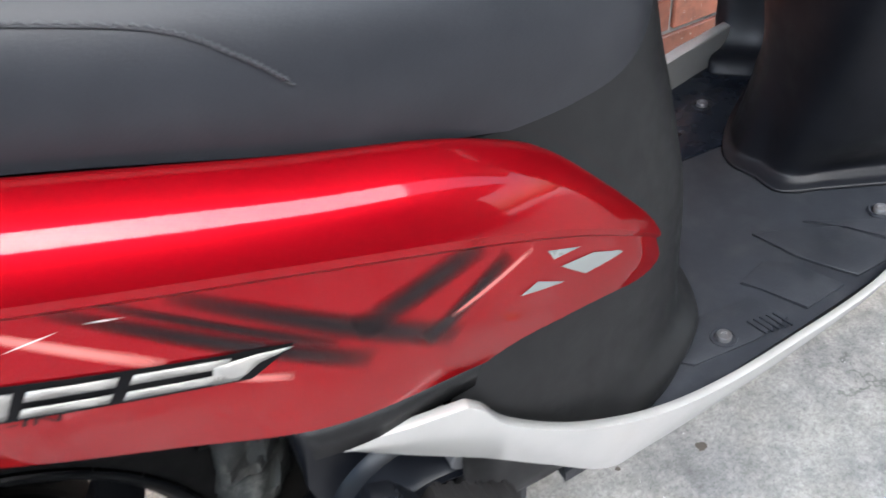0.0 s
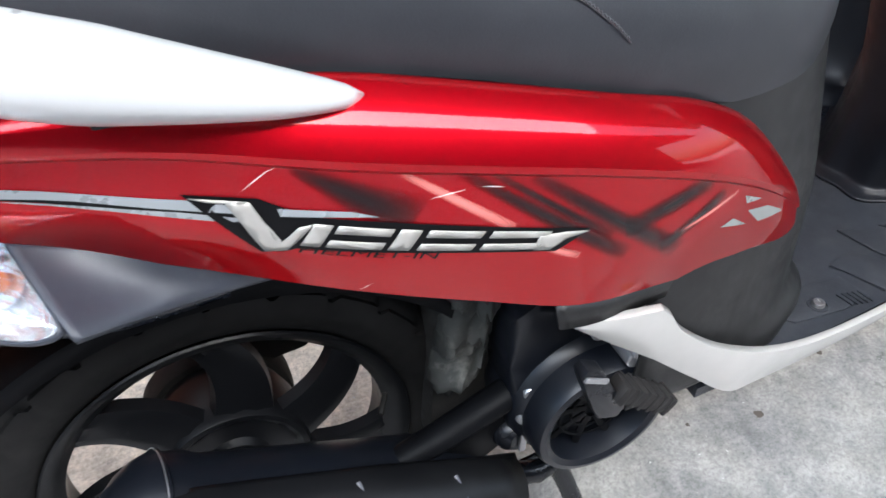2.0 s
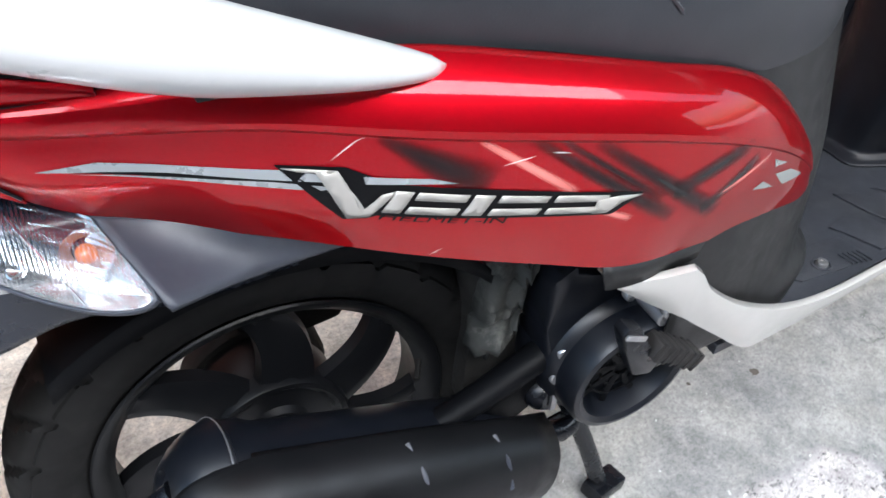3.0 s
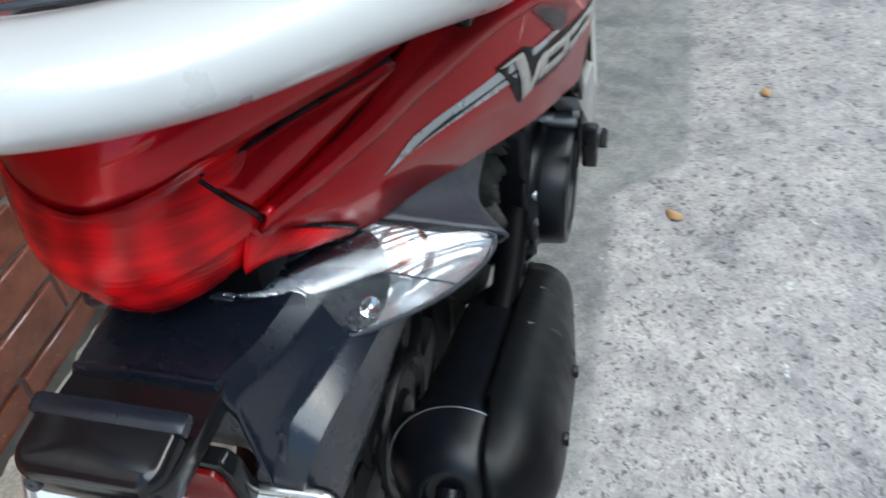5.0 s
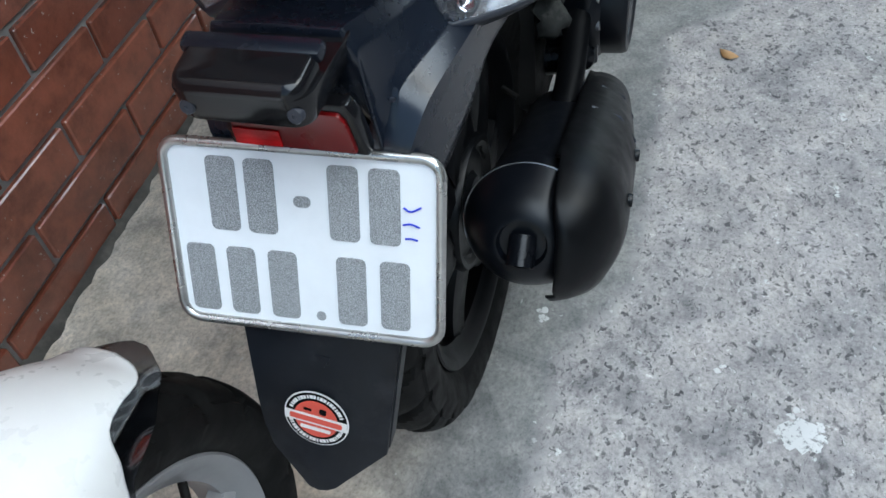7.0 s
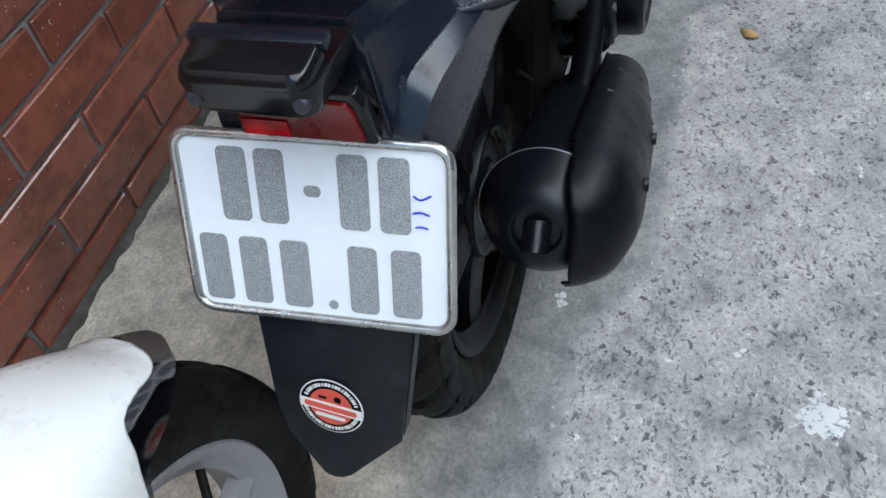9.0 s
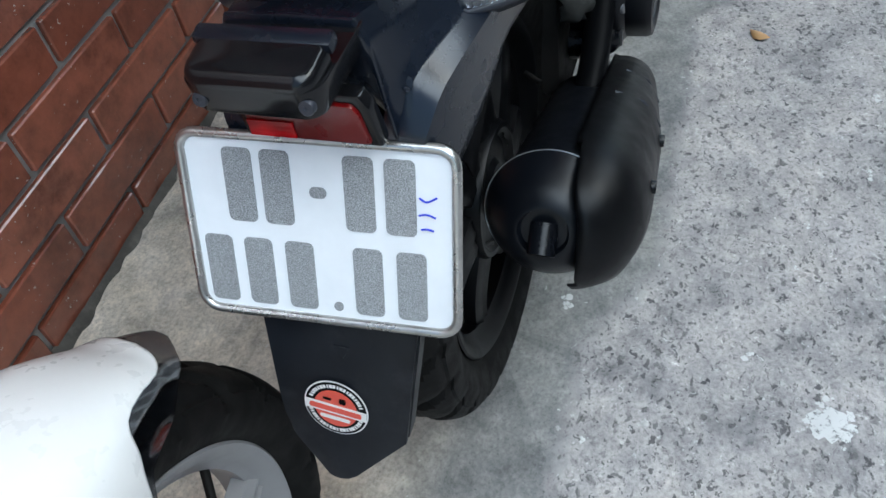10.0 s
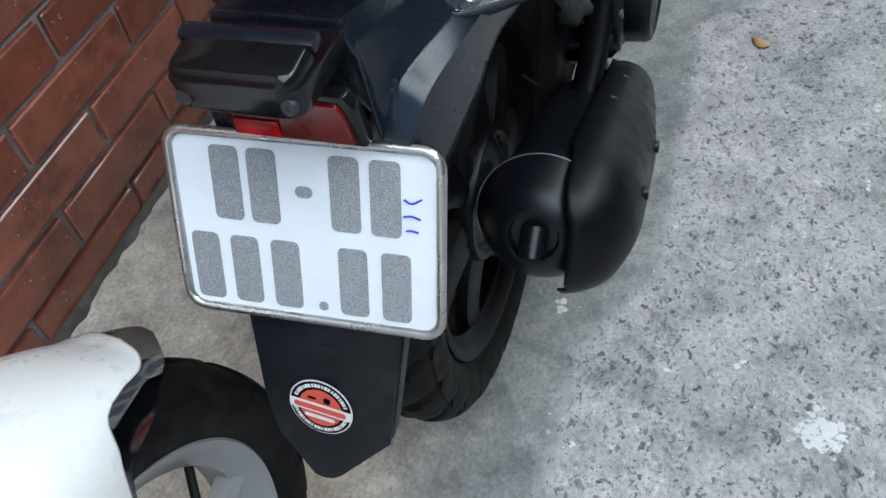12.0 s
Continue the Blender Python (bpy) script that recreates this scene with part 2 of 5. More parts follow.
def concrete():
    m = material("concrete", (0.4, 0.4, 0.4), 0.8)
    v = coords(m)
    sep = node(m, "ShaderNodeSeparateXYZ")
    wire(m, v, sep.inputs[0])
    broad = noise_tex(m, v, 2.3, 6.0, 0.6)
    mid = noise_tex(m, v, 14.0, 8.0, 0.65)
    fine = noise_tex(m, v, 160.0, 5.0, 0.7)
    # smooth cement next to the wall, exposed aggregate beyond
    wobble = math_node(m, "MULTIPLY", math_node(m, "SUBTRACT", broad, 0.5), 0.06)
    ragged = math_node(m, "MULTIPLY", math_node(m, "SUBTRACT", mid, 0.5), 0.07)
    edge = math_node(m, "ADD", sep.outputs[1], math_node(m, "ADD", wobble, ragged))
    veer_x = ramp(m, math_node(m, "ADD", math_node(m, "MULTIPLY", sep.outputs[0], 0.5), 0.2), [(0.20, (0, 0, 0)), (0.27, (0.08,) * 3), (0.57, (0.08,) * 3), (0.635, (0.21,) * 3)])
    slab = math_node(m, "ADD", edge, veer_x)
    rough_zone = ramp(m, math_node(m, "ADD", math_node(m, "MULTIPLY", math_node(m, "ADD", slab, math_node(m, "MULTIPLY", math_node(m, "SUBTRACT", fine, 0.5), 0.06)), -7.0), -0.28), [(0.46, (0, 0, 0)), (0.66, (1, 1, 1))])
    tan_zone = ramp(m, math_node(m, "ADD", math_node(m, "MULTIPLY", edge, 4.0), 0.3), [(0.3, (0, 0, 0)), (0.9, (1, 1, 1))])
    cement = ramp(m, mid, [(0.3, (0.155, 0.154, 0.148)), (0.5, (0.21, 0.208, 0.20)), (0.7, (0.275, 0.27, 0.26))])
    tan = ramp(m, mid, [(0.3, (0.44, 0.385, 0.31)), (0.55, (0.58, 0.515, 0.43)), (0.75, (0.70, 0.63, 0.55))])
    pale = ramp(m, mid, [(0.3, (0.285, 0.268, 0.264)), (0.7, (0.415, 0.392, 0.385))])
    col = mix(m, tan_zone, cement, tan)
    col = mix(m, rough_zone, col, pale)
    # dirt along the slab's ragged edge
    dirt = ramp(m, rough_zone, [(0.0, (1, 1, 1)), (0.2, (0.84, 0.85, 0.87)), (0.55, (0.9, 0.91, 0.92)), (1.0, (1, 1, 1))])
    soil = node(m, "ShaderNodeMix")
    soil.data_type, soil.blend_type = "RGBA", "MULTIPLY"
    soil.inputs[0].default_value = 1.0
    wire(m, col, soil.inputs[6])
    wire(m, dirt, soil.inputs[7])
    col = soil.outputs[2]
    warp = node(m, "ShaderNodeMix")
    warp.data_type = "VECTOR"
    warp.inputs[0].default_value = 0.034
    wire(m, v, warp.inputs[4])
    nz = node(m, "ShaderNodeTexNoise", Scale=75.0, Detail=4.0)
    wire(m, v, nz.inputs["Vector"])
    wire(m, nz.outputs["Color"], warp.inputs[5])
    lean = node(m, "ShaderNodeMapping")
    lean.inputs["Rotation"].default_value = (0, 0, radians(28))
    lean.inputs["Scale"].default_value = (0.72, 1.3, 1)
    wire(m, warp.outputs[1], lean.inputs["Vector"])
    for scale, cut, part_of, tone in ((52.0, 0.30, 0.60, (0.066, 0.065, 0.068)), (80.0, 0.33, 0.45, (0.06, 0.06, 0.064)), (120.0, 0.32, 0.45, (0.085, 0.083, 0.08)), (95.0, 0.2, 0.5, (0.58, 0.57, 0.56)), (34.0, 0.2, 0.8, (0.5, 0.49, 0.48))):
        vo = node(m, "ShaderNodeTexVoronoi", Scale=scale)
        wire(m, lean.outputs["Vector"], vo.inputs["Vector"])
        near = ramp(m, vo.outputs["Distance"], [(cut * .75, (1, 1, 1)), (cut * 1.1, (0, 0, 0))])
        s2 = node(m, "ShaderNodeSeparateColor")
        wire(m, vo.outputs["Color"], s2.inputs[0])
        some = math_node(m, "MULTIPLY", math_node(m, "GREATER_THAN", s2.outputs[0], part_of), math_node(m, "ADD", math_node(m, "MULTIPLY", s2.outputs[1], 0.6), 0.35))
        mask = math_node(m, "MULTIPLY", math_node(m, "MULTIPLY", near, some), math_node(m, "ADD", math_node(m, "MULTIPLY", rough_zone, 0.85), 0.12))
        col = mix(m, mask, col, tone)
    grit = ramp(m, fine, [(0.32, (0.68,) * 3), (0.5, (1.0,) * 3), (0.7, (1.25,) * 3)])
    stain = ramp(m, noise_tex(m, v, 6.5, 9.0, 0.72), [(0.38, (0.6, 0.61, 0.63)), (0.49, (0.97, 0.97, 0.97)), (0.66, (1.14, 1.12, 1.08))])
    # trowel mottling, pits and hairline cracks
    mottle = ramp(m, noise_tex(m, v, 34.0, 12.0, 0.78), [(0.34, (0.68, 0.69, 0.7)), (0.5, (1, 1, 1)), (0.66, (1.26, 1.25, 1.22))])
    pits = ramp(m, noise_tex(m, v, 260.0, 3.0, 0.6), [(0.3, (0.55,) * 3), (0.37, (1, 1, 1))])
    lines = node(m, "ShaderNodeTexVoronoi", Scale=3.6)
    lines.feature = "DISTANCE_TO_EDGE"
    wire(m, warp.outputs[1], lines.inputs["Vector"])
    some_lines = math_node(m, "ADD", lines.outputs["Distance"], math_node(m, "MULTIPLY", math_node(m, "GREATER_THAN", broad, 0.41), 0.5))
    cracks = ramp(m, some_lines, [(0.003, (0.55,) * 3), (0.012, (1, 1, 1))])
    for layer in (mottle, pits, cracks):
        lay = node(m, "ShaderNodeMix")
        lay.data_type, lay.blend_type = "RGBA", "MULTIPLY"
        lay.inputs[0].default_value = 0.9
        wire(m, col, lay.inputs[6])
        wire(m, layer, lay.inputs[7])
        col = lay.outputs[2]
    flecks = node(m, "ShaderNodeTexVoronoi", Scale=75.0)
    wire(m, warp.outputs[1], flecks.inputs["Vector"])
    s3 = node(m, "ShaderNodeSeparateColor")
    wire(m, flecks.outputs["Color"], s3.inputs[0])
    pale_fleck = math_node(m, "MULTIPLY", math_node(m, "LESS_THAN", flecks.outputs["Distance"], 0.17), math_node(m, "GREATER_THAN", s3.outputs[1], 0.93))
    col = mix(m, math_node(m, "MULTIPLY", pale_fleck, 0.7), col, (0.55, 0.55, 0.54))
    st = node(m, "ShaderNodeMix")
    st.data_type, st.blend_type = "RGBA", "MULTIPLY"
    st.inputs[0].default_value = 0.85
    wire(m, col, st.inputs[6])
    wire(m, stain, st.inputs[7])
    col = st.outputs[2]
    mul = node(m, "ShaderNodeMix")
    mul.data_type, mul.blend_type = "RGBA", "MULTIPLY"
    mul.inputs[0].default_value = 1.0
    wire(m, col, mul.inputs[6])
    wire(m, grit, mul.inputs[7])
    wire(m, mul.outputs[2], bsdf(m).inputs["Base Color"])
    h = math_node(m, "ADD", math_node(m, "MULTIPLY", mid, 2.0), fine)
    bump(m, h, 0.4, 0.002)
    wire(m, ramp(m, rough_zone, [(0.0, (0.55,) * 3), (1.0, (0.85,) * 3)]), bsdf(m).inputs["Roughness"])
    return m


CONCRETE = concrete()


def brick_material(name, islands):
    m = material(name, (0.2, 0.06, 0.035), 0.3, 0, 0.6)
    if islands:
        info = node(m, "ShaderNodeNewGeometry")
        rnd = info.outputs["Random Per Island"]
    else:
        info = node(m, "ShaderNodeObjectInfo")
        rnd = info.outputs["Random"]
    geo = node(m, "ShaderNodeNewGeometry")
    tone = ramp(m, rnd, [(0.0, (0.18, 0.052, 0.03)), (0.5, (0.24, 0.072, 0.042)), (1.0, (0.29, 0.095, 0.058))])
    v = geo.outputs["Position"]
    fog = math_node(m, "ADD", math_node(m, "MULTIPLY", noise_tex(m, v, 22.0, 8.0, 0.7), 0.6), math_node(m, "MULTIPLY", noise_tex(m, v, 4.5, 5.0), 0.4))
    cloud = ramp(m, fog, [(0.36, (0.5,) * 3), (0.5, (0.95,) * 3), (0.64, (1.25,) * 3)])
    mul = node(m, "ShaderNodeMix")
    mul.data_type, mul.blend_type = "RGBA", "MULTIPLY"
    mul.inputs[0].default_value = 1.0
    wire(m, tone, mul.inputs[6])
    wire(m, cloud, mul.inputs[7])
    specks = node(m, "ShaderNodeTexVoronoi", Scale=84.0)
    shake = node(m, "ShaderNodeMix")
    shake.data_type = "VECTOR"
    shake.inputs[0].default_value = 0.03
    jitter = node(m, "ShaderNodeTexNoise", Scale=85.0, Detail=6.0)
    wire(m, v, jitter.inputs["Vector"])
    wire(m, v, shake.inputs[4])
    wire(m, jitter.outputs["Color"], shake.inputs[5])
    wire(m, shake.outputs[1], specks.inputs["Vector"])
    s2 = node(m, "ShaderNodeSeparateColor")
    wire(m, specks.outputs["Color"], s2.inputs[0])
    spot = math_node(m, "MULTIPLY", math_node(m, "LESS_THAN", specks.outputs["Distance"], 0.12), math_node(m, "GREATER_THAN", s2.outputs[1], 0.62))
    col = mix(m, math_node(m, "MULTIPLY", spot, 0.8), mul.outputs[2], (0.5, 0.45, 0.4))
    wire(m, col, bsdf(m).inputs["Base Color"])
    r = ramp(m, noise_tex(m, v, 55.0, 6.0), [(0.3, (0.10,) * 3), (0.75, (0.28,) * 3)])
    wire(m, r, bsdf(m).inputs["Roughness"])
    bump(m, noise_tex(m, v, 120.0, 5.0), 0.12, 0.001)
    return m


BRICK = brick_material("glazed_brick", False)
BRICK_FAR = brick_material("glazed_brick_far", True)
MORTAR = worn("grey_mortar", (0.23, 0.225, 0.22), 0.9, 0.25, 300, 0.6, dust=(0.4, 0.38, 0.36), dust_amount=0.4)


# ---- shape helpers ----
def part(name, bm, mat, parent=None, label="", sharp=38, solid=0.0, bevel=0.0):
    """Links a bmesh as one mesh object, under a thing or a part where given."""
    bmesh.ops.recalc_face_normals(bm, faces=bm.faces)
    for f in bm.faces:
        f.smooth = True
    for e in bm.edges:
        if len(e.link_faces) == 2 and e.calc_face_angle(0) > radians(sharp):
            e.smooth = False
    me = bpy.data.meshes.new(name)
    bm.to_mesh(me)
    bm.free()
    me.materials.append(mat)
    ob = new(name, me)
    if parent:
        ob.parent = parent
    if label:
        tagged(ob, label)
    if solid:
        md = ob.modifiers.new("thick", "SOLIDIFY")
        md.thickness, md.offset = solid, 0
    if bevel:
        md = ob.modifiers.new("edge", "BEVEL")
        md.width, md.segments, md.limit_method = bevel, 2, "ANGLE"
    return ob


def thing(name, label, category, group="", at=(0, 0, 0)):
    ob = new(name)
    ob.location = at
    ob.empty_display_size = 0.05
    return tagged(ob, label, category, group)


def spline(points, n):
    """n points along a smooth curve through the given ones."""
    p = [np.array(q, float) for q in points]
    p = [2 * p[0] - p[1]] + p + [2 * p[-1] - p[-2]]
    out = []
    k = len(p) - 3
    for i in range(n):
        s = k * i / (n - 1)
        j = min(int(s), k - 1)
        t = s - j
        a, b, c, d = p[j:j + 4]
        out.append(0.5 * (2 * b + (c - a) * t + (2 * a - 5 * b + 4 * c - d) * t * t + (3 * b - a - 3 * c + d) * t ** 3))
    return out


def sheet(rows, close_u=False, close_v=False, bm=None):
    """Quads over a grid of points."""
    bm = bm or bmesh.new()
    vs = [[bm.verts.new(Vector(p)) for p in r] for r in rows]
    n, k = len(vs), len(vs[0])
    for i in range(n if close_u else n - 1):
        for j in range(k if close_v else k - 1):
            bm.faces.new((vs[i][j], vs[(i + 1) % n][j], vs[(i + 1) % n][(j + 1) % k], vs[i][(j + 1) % k]))
    return bm


def net(controls, nu, nv):
    """A smooth sheet through a net of control points: a list of curves."""
    curves = [spline(c, nu) for c in controls]
    return [spline([c[i] for c in curves], nv) for i in range(nu)]


def box(bm, centre, size, turn=None, bevel=0.0, segments=2):
    r = bmesh.ops.create_cube(bm, size=1.0)
    vs = r["verts"]
    for v in vs:
        v.co = Vector((v.co.x * size[0], v.co.y * size[1], v.co.z * size[2]))
    if bevel:
        es = list({e for v in vs for e in v.link_edges})
        r = bmesh.ops.bevel(bm, geom=es, offset=bevel, segments=segments, affect="EDGES", profile=0.6)
        vs = list({v for f in r["faces"] for v in f.verts} | {v for v in vs if v.is_valid})
    m = Matrix.Translation(centre) @ (turn.to_4x4() if turn else Matrix())
    for v in vs:
        v.co = m @ v.co
    return vs


def frame_of(direction):
    return Vector(direction).normalized().to_track_quat("Z", "Y").to_matrix()


def revolve(bm, profile, origin, axis, n=48, a0=0.0, a1=360.0, closed=False):
    """Turns a profile of (radius, height) about an axis."""
    fr = frame_of(axis)
    full = abs(a1 - a0) >= 359.9
    rows = []
    for i in range(n if full else n + 1):
        a = radians(a0 + (a1 - a0) * i / n)
        rows.append([Vector(origin) + fr @ Vector((r * math.cos(a), r * math.sin(a), h)) for r, h in profile])
    return sheet(rows, full, closed, bm)


def rod(bm, a, b, r0, r1=None, n=16):
    a, b = Vector(a), Vector(b)
    r1 = r0 if r1 is None else r1
    e = min(r0, r1) * 0.15
    length = (b - a).length
    return revolve(bm, [(0.0001, 0), (r0 - e, 0), (r0, e), (r1, length - e), (r1 - e, length), (0.0001, length)], a, b - a, n)


def tube(bm, points, radius, n=10, flat=1.0):
    """A round tube along points; radius may be a list."""
    pts = [Vector(p) for p in points]
    rad = radius if isinstance(radius, (list, tuple)) else [radius] * len(pts)
    rows = []
    for i, p in enumerate(pts):
        d = pts[min(i + 1, len(pts) - 1)] - pts[max(i - 1, 0)]
        side = d.cross(Vector((0, 0, 1)))
        side = side.normalized() if side.length > 1e-6 else Vector((1, 0, 0))
        up = side.cross(d).normalized()
        rows.append([p + rad[i] * (math.cos(2 * math.pi * k / n) * side + flat * math.sin(2 * math.pi * k / n) * up) for k in range(n)])
    sheet(rows, False, True, bm)
    for r in (rows[0], rows[-1]):
        vs = [bm.verts.new(p) for p in r]
        bm.faces.new(vs)
    bmesh.ops.remove_doubles(bm, verts=bm.verts, dist=1e-6)
    return bm


def prism(bm, outline, depth, place, bevel=0.0):
    """Extrudes a 2D outline by depth; place maps (a, b, c) to a point."""
    lo = [bm.verts.new(Vector(place(a, b, 0))) for a, b in outline]
    hi = [bm.verts.new(Vector(place(a, b, depth))) for a, b in outline]
    f = [bm.faces.new(lo), bm.faces.new(hi)]
    n = len(lo)
    for i in range(n):
        f.append(bm.faces.new((lo[i], lo[(i + 1) % n], hi[(i + 1) % n], hi[i])))
    if bevel:
        es = list({e for v in lo + hi for e in v.link_edges})
        bmesh.ops.bevel(bm, geom=es, offset=bevel, segments=2, affect="EDGES", profile=0.6)
    return bm


def flipped(rows):
    """The same grid on the scooter's other side."""
    return [[Vector((p[0], -p[1], p[2])) for p in r] for r in rows]


def rounded(w, h, r, n=5):
    """A rectangle's outline with round corners."""
    out = []
    for cx, cy, a in ((w / 2 - r, h / 2 - r, 0), (-w / 2 + r, h / 2 - r, 90), (-w / 2 + r, -h / 2 + r, 180), (w / 2 - r, -h / 2 + r, 270)):
        for i in range(n + 1):
            t = radians(a + 90 * i / n)
            out.append((cx + r * math.cos(t), cy + r * math.sin(t)))
    return out


def bolt(name, at, axis, r, parent, mat=None, label=""):
    bm = bmesh.new()
    revolve(bm, [(0.0001, 0.003), (r * 0.45, 0.003), (r * 0.5, 0.0045), (r * 0.9, 0.0045), (r, 0.0035), (r, -0.004)], at, axis, 14)
    return part(name, bm, mat or STEEL, parent, label)


# ---- ground and wall ----
bm = bmesh.new()
bmesh.ops.create_grid(bm, x_segments=60, y_segments=60, size=60)
for v in bm.verts:
    v.co.x, v.co.y = math.copysign(abs(v.co.x / 60) ** 2.5 * 60, v.co.x), math.copysign(abs(v.co.y / 60) ** 2.5 * 60, v.co.y)
tagged(part("ground", bm, CONCRETE), "grey concrete paving with dark stone chips and smooth cement strip", "ground", kind="structure")

WALL = Matrix.Translation((0.05, 0.617, 0)) @ pose(0, 0, 0, 0, 0, 3.0)
WALL_LEFT, WALL_RIGHT, WALL_HIGH = -2.4, 3.4, 2.1
COURSE, LONG, JOINT = 0.0775, 0.284, 0.011
FIRST = -.0170  # the lowest course stands partly below the paving


def wall():
    bm = bmesh.new()
    box(bm, ((WALL_LEFT + WALL_RIGHT) / 2, 0.108, WALL_HIGH / 2), (WALL_RIGHT - WALL_LEFT, 0.2, WALL_HIGH))
    ob = part("wall_north", bm, MORTAR)
    ob.matrix_world = WALL
    return tagged(ob, "wall of glossy red-brown bricks with recessed grey joints", "wall", kind="structure")


WALL_OB = wall()
FILLET = worn("rough_grey_cement", (0.085, 0.078, 0.068), 0.95, 0.6, 220, 1.0, specular=0.1, dust=(0.2, 0.18, 0.15), dust_amount=0.6)


def cement_fillet():
    rows = []
    for i in range(400):
        x = WALL_LEFT + (WALL_RIGHT - WALL_LEFT) * i / 399
        w = .016 + .010 * noise.noise((x * 7, 3.1, 0)) + .012 * noise.noise((x * 31, 1.7, 0))
        h = .010 + .006 * noise.noise((x * 11, 9.3, 0))
        rows.append([(x, .004, h), (x, -.3 * w, h * .75 + .002 * noise.noise((x * 40, 0, 2))), (x, -.7 * w, .004 + .002 * noise.noise((x * 40, 5, 2))), (x, -w, -.001)])
    ob = part("cement_fillet", sheet(rows), FILLET)
    ob.matrix_world = WALL
    return tagged(ob, "rough grey cement smear along the foot of the brick wall", "cement edge", kind="structure")


cement_fillet()
PLASTER = worn("weathered_plaster", (0.16, 0.155, 0.15), 0.85, 0.2, 200, 0.3)
# unseen wall, added to cut off the low sky across the lane
bm = bmesh.new()
box(bm, (0, -7.1, 1.6), (26, .2, 3.2))
tagged(part("wall_south", bm, PLASTER), "unseen plain wall across the lane, added to cut off low sky", "wall", kind="structure")
# unseen slab, added to bound the sky strip mirrored in the red panel
bm = bmesh.new()
box(bm, (0, -5.05, 3.3), (26, 4.3, .15))
tagged(part("eave", bm, PLASTER), "unseen slab over the lane, added to bound the open sky", "eave", kind="structure")
# unseen slab, added to block overhead sky and edge its mirrored strip
bm = bmesh.new()
box(bm, (3.9, .025, 2.65), (9, 2.25, .1))
tagged(part("porch_roof", bm, PLASTER), "unseen slab over the scooters, added to block overhead sky", "roof", kind="structure")
# unseen wall, added behind the bricks; it also blocks sky on that side
bm = bmesh.new()
box(bm, (.3, 1.0, 1.7), (9, .2, 3.3))
tagged(part("wall_inner", bm, PLASTER), "unseen plain wall, added to close the place behind the bricks", "wall", kind="structure")


# ---- red scooter ----
scooter = thing("motor_scooter", "red scooter with black seat and silver trim parked by brick wall", "scooter")

# side panel: five curves from tail to foot well
TOP = [(-.212, -.062, .723), (-.145, -.086, .731), (-.08, -.100, .737), (0, -.112, .746), (.1, -.126, .742), (.2, -.138, .722), (.3, -.143, .696), (.4, -.134, .664), (.48, -.118, .617), (.55, -.100, .548), (.606, -.086, .470)]
CREASE = [(-.214, -.068, .718), (-.145, -.098, .719), (-.08, -.115, .716), (0, -.141, .714), (.1, -.167, .697), (.2, -.180, .677), (.3, -.184, .652), (.4, -.174, .615), (.48, -.155, .572), (.55, -.129, .520), (.612, -.094, .460)]
LOWER = [(-.211, -.066, .714), (-.145, -.098, .690), (-.08, -.115, .678), (0, -.142, .664), (.1, -.168, .643), (.2, -.180, .618), (.3, -.184, .593), (.4, -.173, .563), (.48, -.153, .534), (.55, -.131, .492), (.611, -.099, .448)]
BOTTOM = [(-.204, -.057, .709), (-.145, -.082, .661), (-.08, -.097, .633), (0, -.122, .612), (.1, -.155, .585), (.2, -.166, .548), (.29, -.175, .520), (.4, -.161, .499), (.48, -.147, .474), (.55, -.126, .451), (.604, -.100, .434)]
TUCK = [(x, y + .028, z - .002) for x, y, z in BOTTOM]


def bulge(f, h):
    """A curve between the panel's top edge and its crease, standing h proud."""
    return [(a[0] + (b[0] - a[0]) * f, a[1] + (b[1] - a[1]) * f - .72 * h, a[2] + (b[2] - a[2]) * f + .69 * h) for a, b in zip(TOP, CREASE)]


def side_rows():
    a = net([TOP] + [bulge(f, h) for f, h in ((.12, .0040), (.5, .0085), (.88, .0045))] + [CREASE], 90, 13)
    b = net([[(x, y + .0022 * f, z - .003 * f) for x, y, z in CREASE for f in [min(1, max(0, (.57 - x) / .12))]], LOWER, BOTTOM], 90, 9)
    c = spline(TUCK, 90)
    return [p + q + [c[i]] for i, (p, q) in enumerate(zip(a, b))]


SIDE = side_rows()
for rows in (SIDE, flipped(SIDE)):
    panel = part("side_panel", sheet(rows), RED, scooter, "glossy metallic red body panel", sharp=16, solid=0.003)
    side = 1 if rows is SIDE else -1
    bm = bmesh.new()
    tube(bm, [(x, side * (y - .0002), z + .0002) for x, y, z in spline(CREASE[2:-1], 70)], .0009, 6)
    part("crease", bm, RED, panel, "fine rounded edge of the crease")

from mathutils.bvhtree import BVHTree  # noqa: E402


def tree_of(rows):
    bm = sheet(rows)
    bm.normal_update()
    t = BVHTree.FromBMesh(bm)
    bm.free()
    return t


SIDE_TREE = tree_of(SIDE)


def on_side(x, z, lift=0.0022, tree=SIDE_TREE):
    """The point of the right side panel at x and z, a little proud of it."""
    hit, normal, _, _ = tree.ray_cast(Vector((x, -1, z)), Vector((0, 1, 0)))
    if hit is None:
        hit, normal, _, _ = tree.find_nearest(Vector((x, -.15, z)))
    if normal.y > 0:
        normal = -normal
    return hit + normal * lift


